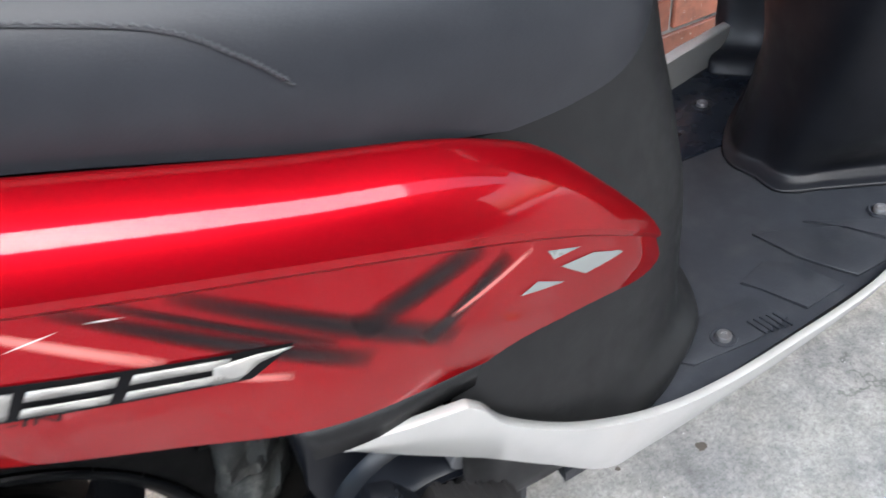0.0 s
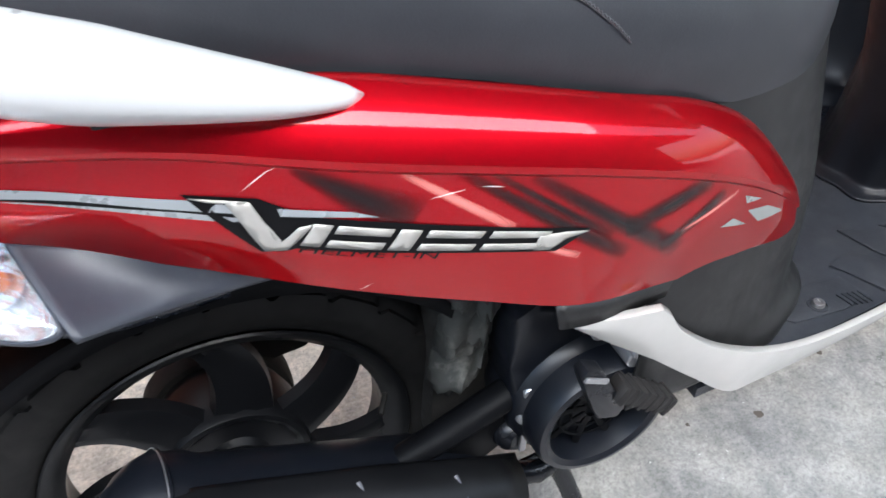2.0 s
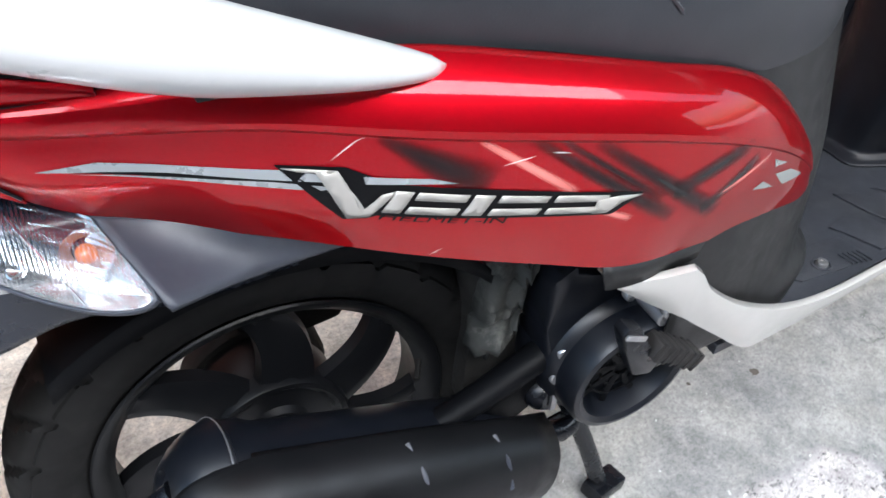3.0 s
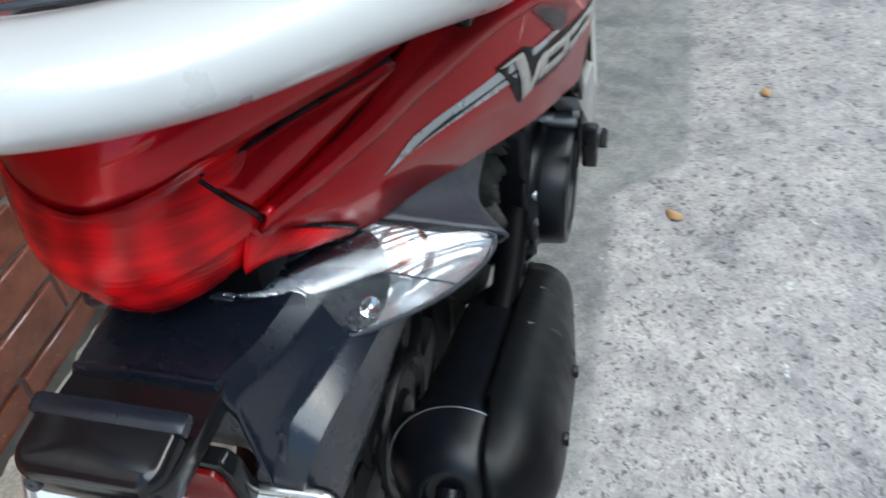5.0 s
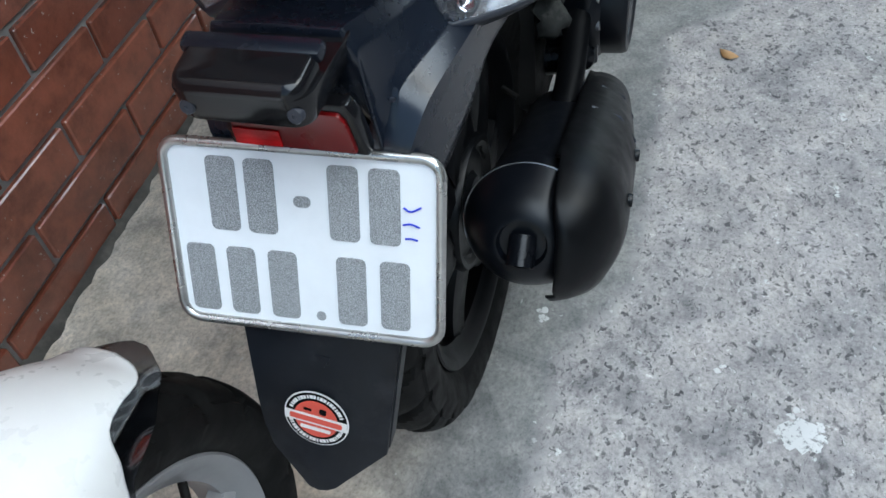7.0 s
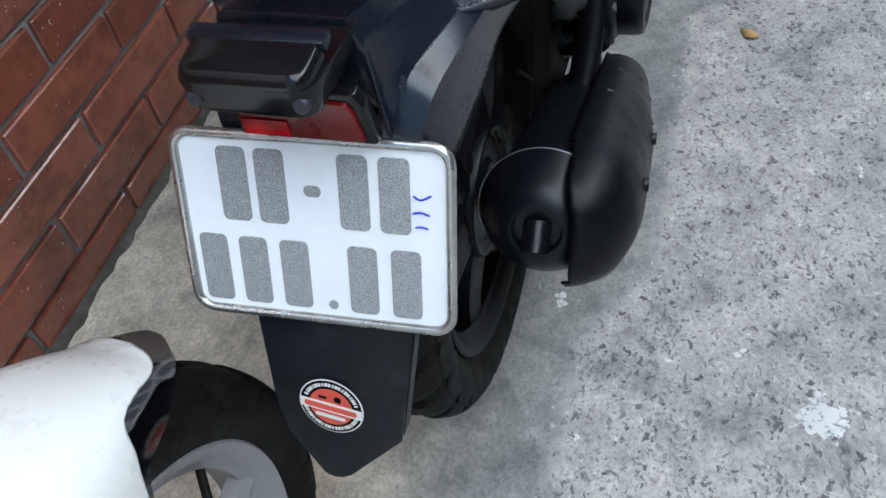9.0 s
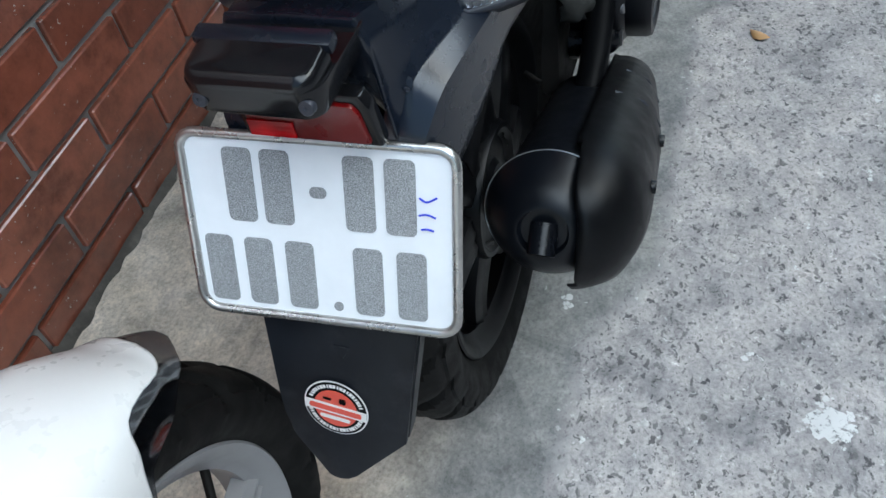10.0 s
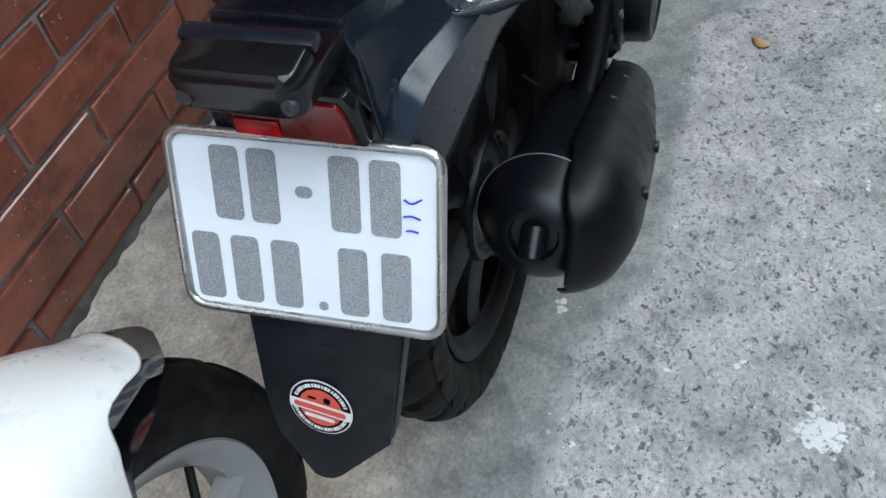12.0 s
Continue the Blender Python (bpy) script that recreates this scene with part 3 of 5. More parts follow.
def decal(name, outline, mat, label="", lift=0.0022, parent=None, thick=0.0):
    """A flat sticker, cut to an outline of (x, z), laid onto the side panel."""
    bm = bmesh.new()
    f = bm.faces.new([bm.verts.new((x, 0, z)) for x, z in outline])
    bmesh.ops.triangulate(bm, faces=[f])
    for _ in range(2):
        bmesh.ops.subdivide_edges(bm, edges=[e for e in bm.edges if e.calc_length() > 0.008], cuts=1)
    bmesh.ops.triangulate(bm, faces=bm.faces)
    for v in bm.verts:
        v.co = on_side(v.co.x, v.co.z, lift)
    return part(name, bm, mat, parent or panel_right, label, sharp=80, solid=thick)


panel_right = scooter.children[0]


def stroke(name, a, b, w0, w1, mat, lift, bend=0.0):
    """An airbrushed streak from a to b on the side panel."""
    bm = bmesh.new()
    uv = bm.loops.layers.uv.new("UVMap")
    a, b = Vector(a), Vector(b)
    d = b - a
    side = Vector((-d.y, d.x)).normalized()
    n, k = 16, 6
    grid = []
    for i in range(n + 1):
        u = i / n
        c = a + d * u + side * bend * math.sin(math.pi * u)
        w = w0 + (w1 - w0) * u
        grid.append([bm.verts.new(on_side(*(c + side * w * (j / k - 0.5)), lift)) for j in range(k + 1)])
    for i in range(n):
        for j in range(k):
            f = bm.faces.new((grid[i][j], grid[i + 1][j], grid[i + 1][j + 1], grid[i][j + 1]))
            for loop, (p, q) in zip(f.loops, ((i, j), (i + 1, j), (i + 1, j + 1), (i, j + 1))):
                loop[uv].uv = (p / n, q / k)
    return part(name, bm, mat, panel_right, sharp=80)


stroke("black_streak", (.066, .700), (.142, .650), .008, .042, SPRAY_BLACK, .0018)
stroke("black_streak", (.174, .681), (.318, .571), .010, .020, SPRAY_BLACK, .0018)
stroke("black_streak", (.196, .676), (.300, .597), .007, .010, SPRAY_BLACK, .0018)
stroke("black_streak", (.226, .668), (.376, .553), .012, .026, SPRAY_BLACK, .0018)
stroke("black_streak", (.398, .615), (.310, .600), .022, .024, SPRAY_BLACK, .0019)
stroke("black_streak", (.416, .597), (.352, .564), .018, .018, SPRAY_BLACK, .0019)
stroke("pale_streak", (.134, .688), (.214, .628), .007, .010, SPRAY_PINK, .0020)
stroke("pale_streak", (.434, .590), (.370, .575), .006, .005, SPRAY_PINK, .0022)
stroke("pale_streak", (.232, .606), (.272, .585), .006, .009, SPRAY_PINK, .0020)
decal("tip_mark", [(.446, .580), (.477, .563), (.452, .569)], PALE)
decal("tip_mark", [(.458, .5585), (.490, .549), (.518, .531), (.523, .526), (.483, .534)], PALE)
decal("tip_mark", [(.422, .557), (.437, .560), (.463, .541)], PALE)
decal("grey_stripe", [(-.135, .694), (-.1, .697), (.008, .683), (.034, .676), (.033, .671), (-.06, .686)], STRIPE, "thin silver-grey stripe decal")
decal("grey_stripe", [(-.118, .691), (0, .675), (.032, .668), (.031, .664), (-.03, .676)], STRIPE, "thin silver-grey stripe decal")
decal("black_stripe", [(-.125, .693), (-.06, .686), (.034, .672), (.033, .666), (-.03, .678)], INK, "thin black stripe decal", .0019)
decal("grey_stripe", [(.055, .673), (.1, .665), (.118, .658), (.056, .667)], STRIPE, "thin silver-grey stripe decal", .0026)
decal("black_backing", [(.0, .688), (.044, .6815), (.075, .6645), (.135, .650), (.277, .612), (.250, .5965), (.14, .6215), (.064, .638), (.057, .6355), (.042, .636), (.029, .664), (.012, .679)], INK, "black backing of the badge", .0024)
# the badge, drawn as plain raised strokes
FLAT = dict(mat=BADGE, label="raised silver badge bar", lift=.0032, thick=.0010)
decal("badge_stroke", [(.024, .6820), (.039, .6795), (.046, .664), (.0515, .648), (.0555, .6460), (.0665, .6575), (.0755, .6590), (.0585, .6385), (.0445, .6380), (.034, .6615)], **FLAT)
decal("badge_stroke", [(.004, .6855), (.038, .6800), (.034, .6785), (.014, .6820)], **FLAT)


def badge_bar(x0, x1, f0=0.0, f1=1.0):
    """A slanting bar of the badge, between two heights of its band."""
    def at(x, f):
        x += .0095 * f
        low, up = .6415 - (x - .069) * .228, .6595 - (x - .076) * .246
        return x, low + (up - low) * f
    decal("badge_stroke", [at(x0, f1), at(x1, f1), at(x1, f0), at(x0, f0)], **FLAT)


for x0, x1 in ((.0665, .0785), (.0820, .1180), (.1225, .1370), (.1425, .1820), (.1885, .2340)):
    if x1 - x0 > .03:
        badge_bar(x0, x1, .66, 1.0)
        badge_bar(x0, x1, 0.0, .34)
    else:
        badge_bar(x0, x1)
decal("badge_stroke", [(.234, .6165), (.2560, .6145), (.275, .6105), (.2565, .6085), (.2440, .6010), (.2310, .6035)], **FLAT)


def lettering(text, a, b, height, mat, parent, name):
    """Flat writing on the side panel, from a to b."""
    cu = bpy.data.curves.new(name, "FONT")
    cu.body, cu.size, cu.shear = text, height * 1.4, 0.2
    ob = new(name, cu)
    bpy.context.view_layer.update()
    me = bpy.data.meshes.new_from_object(ob.evaluated_get(bpy.context.evaluated_depsgraph_get()))
    bpy.data.objects.remove(ob)
    bm = bmesh.new()
    bm.from_mesh(me)
    bpy.data.meshes.remove(me)
    xs = [v.co.x for v in bm.verts]
    lo, hi = min(xs), max(xs)
    for v in bm.verts:
        u = (v.co.x - lo) / (hi - lo)
        v.co = on_side(a[0] + (b[0] - a[0]) * u, a[1] + (b[1] - a[1]) * u + v.co.y, 0.0022)
    return part(name, bm, mat, parent, "small black lettering", sharp=80)


lettering("HELMET-IN", (.065, .6335), (.160, .6110), .0072, INK, panel_right, "lettering")

# scratches in the paint
SCRATCH = material("scratched_paint", (0.75, 0.5, 0.48), 0.6)
for a, b in (((.150, .665), (.178, .668)), ((.188, .668), (.206, .664)), ((.034, .686), (.058, .704)), ((.115, .592), (.105, .585))):
    decal("scratch", [a, ((a[0] + b[0]) / 2, (a[1] + b[1]) / 2 + .0006), b, ((a[0] + b[0]) / 2, (a[1] + b[1]) / 2 - .0004)], SCRATCH, "fine pale scratch", .0021)

# seat
SEAT = [(-.2, .05, .795, .825), (-.1, .095, .775, .85), (0, .116, .757, .855), (.1, .128, .746, .850), (.2, .140, .727, .835), (.3, .146, .700, .815), (.4, .138, .668, .795), (.5, .118, .641, .780), (.575, .088, .656, .760), (.618, .03, .700, .735)]


def seat_rows():
    st = spline([(x, w, lo - .006, hi) for x, w, lo, hi in SEAT], 70)
    rows = []
    for x, w, lo, hi in st:
        r = []
        for k in range(33):
            a = math.pi * (k / 32)
            c, s = math.cos(a), math.sin(a)
            y = -w * math.copysign(abs(c) ** 0.62, c) * (1 - 0.10 * abs(s) ** 2) * (1 - 0.06 * (1 - s) ** 5)
            z = lo + (hi - lo) * s ** 0.75
            r.append((x, y, z))
        rows.append(r)
    return rows


SEAT_ROWS = seat_rows()
bm = sheet(SEAT_ROWS)
for end in (SEAT_ROWS[0], SEAT_ROWS[-1]):
    bm.faces.new([bm.verts.new(p) for p in end])
bm.faces.new([bm.verts.new(p) for p in [r[0] for r in SEAT_ROWS] + [r[-1] for r in SEAT_ROWS][::-1]])
bmesh.ops.remove_doubles(bm, verts=bm.verts, dist=1e-6)
seat = part("seat", bm, VINYL, scooter, "long dark grey grained vinyl seat", sharp=50)
SEAT_TREE = tree_of(SEAT_ROWS)
# stitched seam
seam = [on_side(x, z, 0.0012, SEAT_TREE) for x, _, z in spline([(-.04, 0, .826), (.05, 0, .816), (.145, 0, .804), (.20, 0, .790), (.263, 0, .772), (.295, 0, .752), (.318, 0, .731)], 110)]
bm = bmesh.new()
tube(bm, seam, 0.0006, 6)
part("seam", bm, THREAD, seat, "sewn seam")
for i in range(2, 108, 2):
    bm = bmesh.new()
    tube(bm, [seam[i] + Vector((0, -.0006, .0025)), seam[i + 1] + Vector((0, -.0006, .0010))], 0.0008, 5)
    part("stitch", bm, THREAD, seat)

# grab rail
RAIL_PATH = [(.119, -.143, .731), (.06, -.148, .750), (0, -.150, .770), (-.05, -.150, .787), (-.10, -.147, .805), (-.16, -.139, .825), (-.215, -.118, .837), (-.260, -.085, .841), (-.284, -.045, .842), (-.292, 0, .842)]
half = spline(RAIL_PATH, 44)
path = half + [np.array((p[0], -p[1], p[2])) for p in half[-2::-1]]
rows = []
for i, p in enumerate(path):
    q = Vector(p)
    d = (Vector(path[min(i + 1, len(path) - 1)]) - Vector(path[max(i - 1, 0)])).normalized()
    side = d.cross(Vector((0, 0, 1))).normalized()
    up = side.cross(d).normalized()
    e = min(i, len(path) - 1 - i) / 22.0
    g = max(0.05, min(1.0, (1 - (1 - min(e, 1)) ** 2)) ** 0.5)
    h = float(np.interp(q.x, (-.29, -.2, -.1, -.03, .1), (.018, .020, .025, .028, .020))) * g + .002
    w = .029 * g
    r = []
    for k in range(24):
        a = 2 * math.pi * k / 24
        c, s = math.cos(a), math.sin(a)
        r.append(q + side * w * math.copysign(abs(c) ** 0.7, c) - side * 0.010 * g + up * h * math.copysign(abs(s) ** (0.75 if s > 0 else 0.9), s) + side * (.012 * g if s < 0 else 0) * abs(s))
    rows.append(r)
bm = sheet(rows, False, True)
for end in (rows[0], rows[-1]):
    bm.faces.new([bm.verts.new(p) for p in end])
bmesh.ops.remove_doubles(bm, verts=bm.verts, dist=1e-6)
rail = part("grab_rail", bm, RAIL, scooter, "smooth white-silver pillion grab rail", sharp=60)
bm = bmesh.new()
tube(bm, [Vector(p) + Vector((0, 0, .0245)) for p in path[20:-20]], 0.0014, 6)
part("groove", bm, GREY_COVER, rail, "thin dark groove along the top")
# dark blocks stand in for the shaded slot under the rail
for s in (-1, 1):
    bm = bmesh.new()
    box(bm, (-.022, s * .132, .741), (.034, .010, .007), bevel=.002)
    part("rail_bracket", bm, SATIN, scooter, "dark block for the slot at the rail bracket")

# tail cowl under the rail
PLAN = [(-.0, -.112), (-.08, -.102), (-.16, -.085), (-.215, -.060), (-.243, -.03), (-.25, 0), (-.243, .03), (-.215, .060), (-.16, .085), (-.08, .102), (0, .112)]
LOWLINE = [.748, .745, .760, .764, .755, .749, .755, .764, .760, .745, .748]
low = [(x, y, z) for (x, y), z in zip(PLAN, LOWLINE)]
midc = [(x + .006, y * .99, z + .03) for x, y, z in low]
topc = [(x * .86 + .01, y * .86, .815 - .02 * (x + .25) / .25) for x, y, z in low]
lid = [(x * .55 + .02, y * .3, .825) for x, y, z in low]
part("tail_cowl", sheet(net([low, midc, topc, lid], 60, 12)), RED, scooter, "glossy red tail cowl", sharp=30, solid=0.003)

# tail light, wrapped round the tail
LIGHT = [(-.19, -.068), (-.222, -.056), (-.246, -.03), (-.254, 0), (-.246, .03), (-.222, .056), (-.19, .068)]
bands = [(.745, .002, 1.0), (.728, -.004, 1.02), (.706, -.006, 1.02), (.702, .000, 1.0), (.685, .004, .99), (.668, .016, .95), (.658, .030, .88)]
rows = [[(x + dx, y * k, z + (.018 if abs(y) > .06 else .020 if abs(y) > .05 else .011 if abs(y) > .02 else .005) * (1, .9, .7, .7, .9, 1.2, 1.6)[i]) for x, y in LIGHT] for i, (z, dx, k) in enumerate(bands)]
light_net = net(rows, 48, 20)
part("tail_light", sheet(light_net), RED_LENS, scooter, "red ribbed plastic tail light lens", sharp=25, solid=0.003)
for s in (-1, 1):
    wing = [[(-.226, s * .052, .757), (-.17, s * .080, .757), (-.09, s * .100, .742)], [(-.222, s * .062, .742), (-.16, s * .087, .747), (-.09, s * .1035, .7395)], [(-.210, s * .066, .724), (-.15, s * .089, .734), (-.089, s * .104, .7365)]]
    part("light_wing", sheet(net(wing, 20, 8)), RED, scooter, "red wedge beside the tail light", solid=0.003)
for s in (-1, 1):
    strip = [[(-.216, s * .060, .717), (-.194, s * .064, .704), (-.177, s * .0755, .689), (-.148, s * .086, .665)],
             [(-.224, s * .058, .700), (-.203, s * .064, .690), (-.180, s * .0735, .677), (-.147, s * .084, .660)],
             [(-.214, s * .050, .684), (-.196, s * .056, .680), (-.172, s * .065, .668), (-.146, s * .076, .656)]]
    part("light_tail", sheet(net(strip, 20, 8)), RED_LENS, scooter, "red lens end beside the turn signal", solid=0.002)
    # black tubes stand in for the shaded gaps round wing and lens
    for line in ([(-.228, s * .053, .7585), (-.17, s * .0815, .7585), (-.09, s * .101, .7435)],
                 [(-.212, s * .0675, .7225), (-.15, s * .0905, .7325), (-.089, s * .1045, .7355)],
                 [(-.229, s * .053, .757), (-.2235, s * .0635, .741), (-.212, s * .0675, .724)],
                 [(-.213, s * .0675, .723), (-.196, s * .066, .7045), (-.177, s * .0775, .690), (-.148, s * .088, .666)]):
        bm = bmesh.new()
        tube(bm, spline(line, 16), .0013, 6)
        part("gasket", bm, SATIN, scooter, "thin black line for the dark gap beside the tail light")
bm = bmesh.new()
box(bm, (-.13, 0, .70), (.17, .12, .08), bevel=.02)
part("tail_core", bm, BLACK, scooter)

# turn signals
for s in (-1, 1):
    I, T, O, B = [Vector((x, s * -y, z)) for x, y, z in ((-.205, -.020, .655), (-.114, -.084, .641), (-.084, -.1635, .614), (-.187, -.090, .614))]
    nrm = (O - I).cross(T - B).normalized()
    if nrm.x > 0:
        nrm = -nrm
    swell = (B.lerp(O, .5) - I.lerp(T, .5)).normalized()

    def lens_point(u, v, out):
        a, b = I.lerp(T, u), B.lerp(O, u)
        p = a.lerp(b, v) + swell * .015 * (4 * u * (1 - u)) * v * v
        p += (I.lerp(O, .5) - p) * .10 * (u * v) ** 6
        return p + nrm * out * (16 * u * (1 - u) * v * (1 - v)) ** 0.45

    rim_uv = [(i / 14, 0) for i in range(15)] + [(1, i / 8) for i in range(1, 9)] + [(1 - i / 14, 1) for i in range(1, 15)] + [(0, 1 - i / 8) for i in range(1, 8)]
    sig = part("turn_signal", sheet([[lens_point(i / 28, j / 18, .017) for j in range(19)] for i in range(29)]), CLEAR, scooter, "clear ribbed turn signal lens", sharp=60, solid=0.002)
    sig.visible_shadow = False
    part("reflector", sheet([[lens_point(.02 + .96 * i / 28, .02 + .96 * j / 18, -.016) for j in range(19)] for i in range(29)]), REFLECTOR, sig, "bright reflector bowl")
    bm = bmesh.new()
    tube(bm, spline([lens_point(.36 + .16 * v, .03 + .94 * v, .010 * math.sin(math.pi * v) - .002) for v in (0, .25, .5, .75, 1)], 16), .0011, 6)
    part("divider", bm, CHROME, sig, "bright web across the reflector")
    bm = bmesh.new()
    c = lens_point(.74, .50, -.018)
    revolve(bm, [(.019, .012), (.0185, .010), (.016, .004), (.011, -.001), (.005, -.003)], c, nrm, 32)
    part("bulb_bowl", bm, CHROME, sig, "bright bulb bowl")
    for k in range(5):
        bm = bmesh.new()
        tube(bm, spline([lens_point(.55 + .42 * q, .16 + .16 * k, .013 + .003 * math.sin(math.pi * q)) for q in (0, .35, .7, 1)], 12), .0009, 5)
        part("lens_rib", bm, CLEAR, sig)
    c = lens_point(.74, .48, -.008)
    bm = bmesh.new()
    bmesh.ops.create_uvsphere(bm, u_segments=16, v_segments=10, radius=.0075, matrix=Matrix.Translation(c))
    part("bulb", bm, AMBER, sig, "amber bulb")
    bm = bmesh.new()
    revolve(bm, [(.0072, .004), (.006, .0045), (.0035, .002), (.0001, .001)], lens_point(.22, .78, -.010), nrm, 18)
    part("screw_boss", bm, CHROME, sig)
    bm = bmesh.new()
    sheet([[lens_point(u, v, 0) + nrm * d + (lens_point(.5, .5, 0) - lens_point(u, v, 0)) * f for u, v in rim_uv] for d, f in ((.0012, -.012), (-.004, -.022), (-.020, .10))], False, True, bm)
    part("signal_housing", bm, GREY_COVER, sig, "dark grey signal housing", solid=0.002)
    # plastic cover between the signal and the wheel arch
    cover = [[(-.114, s * .086, .643), (-.07, s * .100, .636), (-.01, s * .114, .620), (.04, s * .124, .604), (.085, s * .132, .592)],
             [(-.100, s * .124, .630), (-.058, s * .121, .615), (-.013, s * .119, .602), (.034, s * .122, .593), (.075, s * .125, .588)],
             [(-.084, s * .162, .614), (-.050, s * .143, .600), (-.015, s * .128, .588), (.027, s * .122, .584), (.066, s * .120, .583)],
             [(-.082, s * .157, .603), (-.049, s * .136, .589), (-.014, s * .120, .579), (.027, s * .114, .577), (.066, s * .112, .578)]]
    part("side_cover", sheet(net(cover, 24, 16)), GREY_COVER, scooter, "dark grey plastic cover behind the turn signal", solid=0.003)

# rear mudguard: stations from front to rear; half sections of (y, z) with a flared edge
GUARD_MID = -.010
GUARD = [(.02, (0, .640), (.050, .640), (.070, .632), (.086, .618), (.090, .610), (.095, .597), (.092, .560)),
         (-.06, (0, .643), (.052, .643), (.072, .634), (.085, .619), (.088, .612), (.094, .599), (.091, .553)),
         (-.14, (0, .647), (.052, .646), (.070, .636), (.080, .620), (.084, .614), (.092, .603), (.090, .566)),
         (-.19, (0, .649), (.050, .648), (.064, .638), (.073, .622), (.077, .615), (.088, .605), (.087, .552)),
         (-.227, (0, .652), (.047, .651), (.057, .641), (.064, .621), (.069, .613), (.083, .604), (.082, .540)),
         (-.249, (0, .656), (.043, .655), (.051, .644), (.057, .615), (.061, .605), (.078, .598), (.077, .530)),
         (-.263, (0, .658), (.040, .657), (.047, .645), (.050, .606), (.053, .585), (.072, .582), (.071, .516)),
         (-.2685, (0, .655), (.040, .653), (.047, .636), (.050, .592), (.052, .570), (.068, .568), (.067, .506)),
         (-.262, (0, .600), (.040, .598), (.047, .590), (.050, .560), (.052, .542), (.066, .543), (.065, .492))]
cols = []
for k in range(1, 8):
    cols.append(spline([(st[0], st[k][0], st[k][1]) for st in GUARD], 60))
rows = []
for i in range(60):
    half_row = []
    for a, b in zip(cols[:-1], cols[1:]):
        half_row += [a[i] + (b[i] - a[i]) * f for f in (0, .12, .5, .88)]
    half_row.append(cols[-1][i])
    line = [(p[0], GUARD_MID + p[1], p[2]) for p in half_row[:0:-1]] + [(p[0], GUARD_MID - p[1], p[2]) for p in half_row]
    rows.append(line)
bm = sheet(rows)
guard = part("rear_mudguard", bm, GUARD_MAT, scooter, "satin black plastic rear mudguard", sharp=30, solid=0.0025)
bm = bmesh.new()
prism(bm, [(-.0065, .607), (.0065, .610), (.004, .585), (-.003, .568), (-.015, .572)], .006, lambda a, b, c: (-.250 - .45 * (.61 - b) - c * .4, -.063 - a - c * .6, b), bevel=.0015)
part("guard_rib", bm, GUARD_MAT, guard)
bolt("guard_clip", (-.2545, -.067, .603), (-.6, -.75, .3), .0016, guard, GREY_COVER)

# number plate lamp cover: a lid with round corners over a shallow body
def cushion(w, front, back, r, levels):
    """A flat body with two round corners; levels are (height, inset)."""
    bm = bmesh.new()
    rings = []
    for z, i in levels:
        out = [(back, w / 2 - i), (back, -w / 2 + i)]
        q = max(r - i, .002)
        for sy in (-1, 1):
            for k in range(7):
                t = radians(90 * k / 6 if sy < 0 else 90 - 90 * k / 6)
                out.append((front + i + q - q * math.sin(t), sy * (w / 2 - i - q + q * math.cos(t))))
        rings.append([(a, b - .0115, z) for a, b in out])
    sheet(rings, False, True, bm)
    for ring in (rings[0], rings[-1]):
        bm.faces.new([bm.verts.new(p) for p in ring])
    bmesh.ops.remove_doubles(bm, verts=bm.verts, dist=1e-6)
    return bm


bm = cushion(.084, -.330, -.262, .014, [(.635, .006), (.6365, .003), (.639, .002), (.653, 0), (.6555, 0)])
lamp = part("plate_lamp", bm, GLOSS, scooter, "gloss black plate lamp cover", sharp=40)
bm = cushion(.080, -.3305, -.302, .012, [(.654, .001), (.6555, .0004), (.659, .0008), (.6618, .0026), (.6632, .0055)])
for v in bm.verts:
    if v.co.z > .658:
        v.co.z += max(0, v.co.x + .3305) * .16
part("lid", bm, GLOSS, lamp, sharp=50)
bm = bmesh.new()
box(bm, (-.2975, -.0115, .6655), (.012, .084, .009), pose(0, 0, 0, 0, -16, 0).to_3x3(), bevel=.0035)
part("ridge", bm, GUARD_MAT, lamp)
for y in (-.045, .019):
    bm = bmesh.new()
    revolve(bm, [(.0001, .0005), (.0012, .0006), (.0014, .0014), (.0040, .0014), (.0046, .0006), (.0046, -.003)], (-.3290, y, .6465), (-1, 0, .25), 18)
    part("screw", bm, GREY_COVER, lamp, "grey screw head")
bm = bmesh.new()
prism(bm, [(.028, .588), (-.064, .588), (-.060, .616), (-.0545, .625), (.028, .627)], .012, lambda a, b, c: (-.280 - c, a, b), bevel=.003)
refl = part("rear_reflector", bm, GLOSS, scooter, "black holder of the red reflector")
bm = bmesh.new()
prism(bm, [(.022, .592), (-.0575, .592), (-.054, .614), (-.050, .620), (.022, .622)], .005, lambda a, b, c: (-.2905 - c, a, b), bevel=.002)
part("reflector_lens", bm, RED_REFLECTOR, refl, "red reflector")
# brighter red patch put in for the light on the reflector's left part
bm = bmesh.new()
prism(bm, [(.021, .5935), (-.010, .5935), (-.010, .6055), (.021, .6055)], .0012, lambda a, b, c: (-.2957 - c, a, b), bevel=.0004)
part("reflector_prism", bm, RED_LENS, refl, "brighter red patch for light on the reflector")

# number plate, its writing as plain bars
PC = Vector((-.2975, -.0030, .5080))
PR = Vector((.0725, -.9965, -.040)).normalized()
PU = Vector((.372, -.012, .928))
PU = (PU - PR * PU.dot(PR)).normalized()
PN = PU.cross(PR).normalized()
if PN.x > 0:
    PN = -PN


def on_plate(a, b, c):
    return PC + PR * a + PU * b + PN * c


bm = bmesh.new()
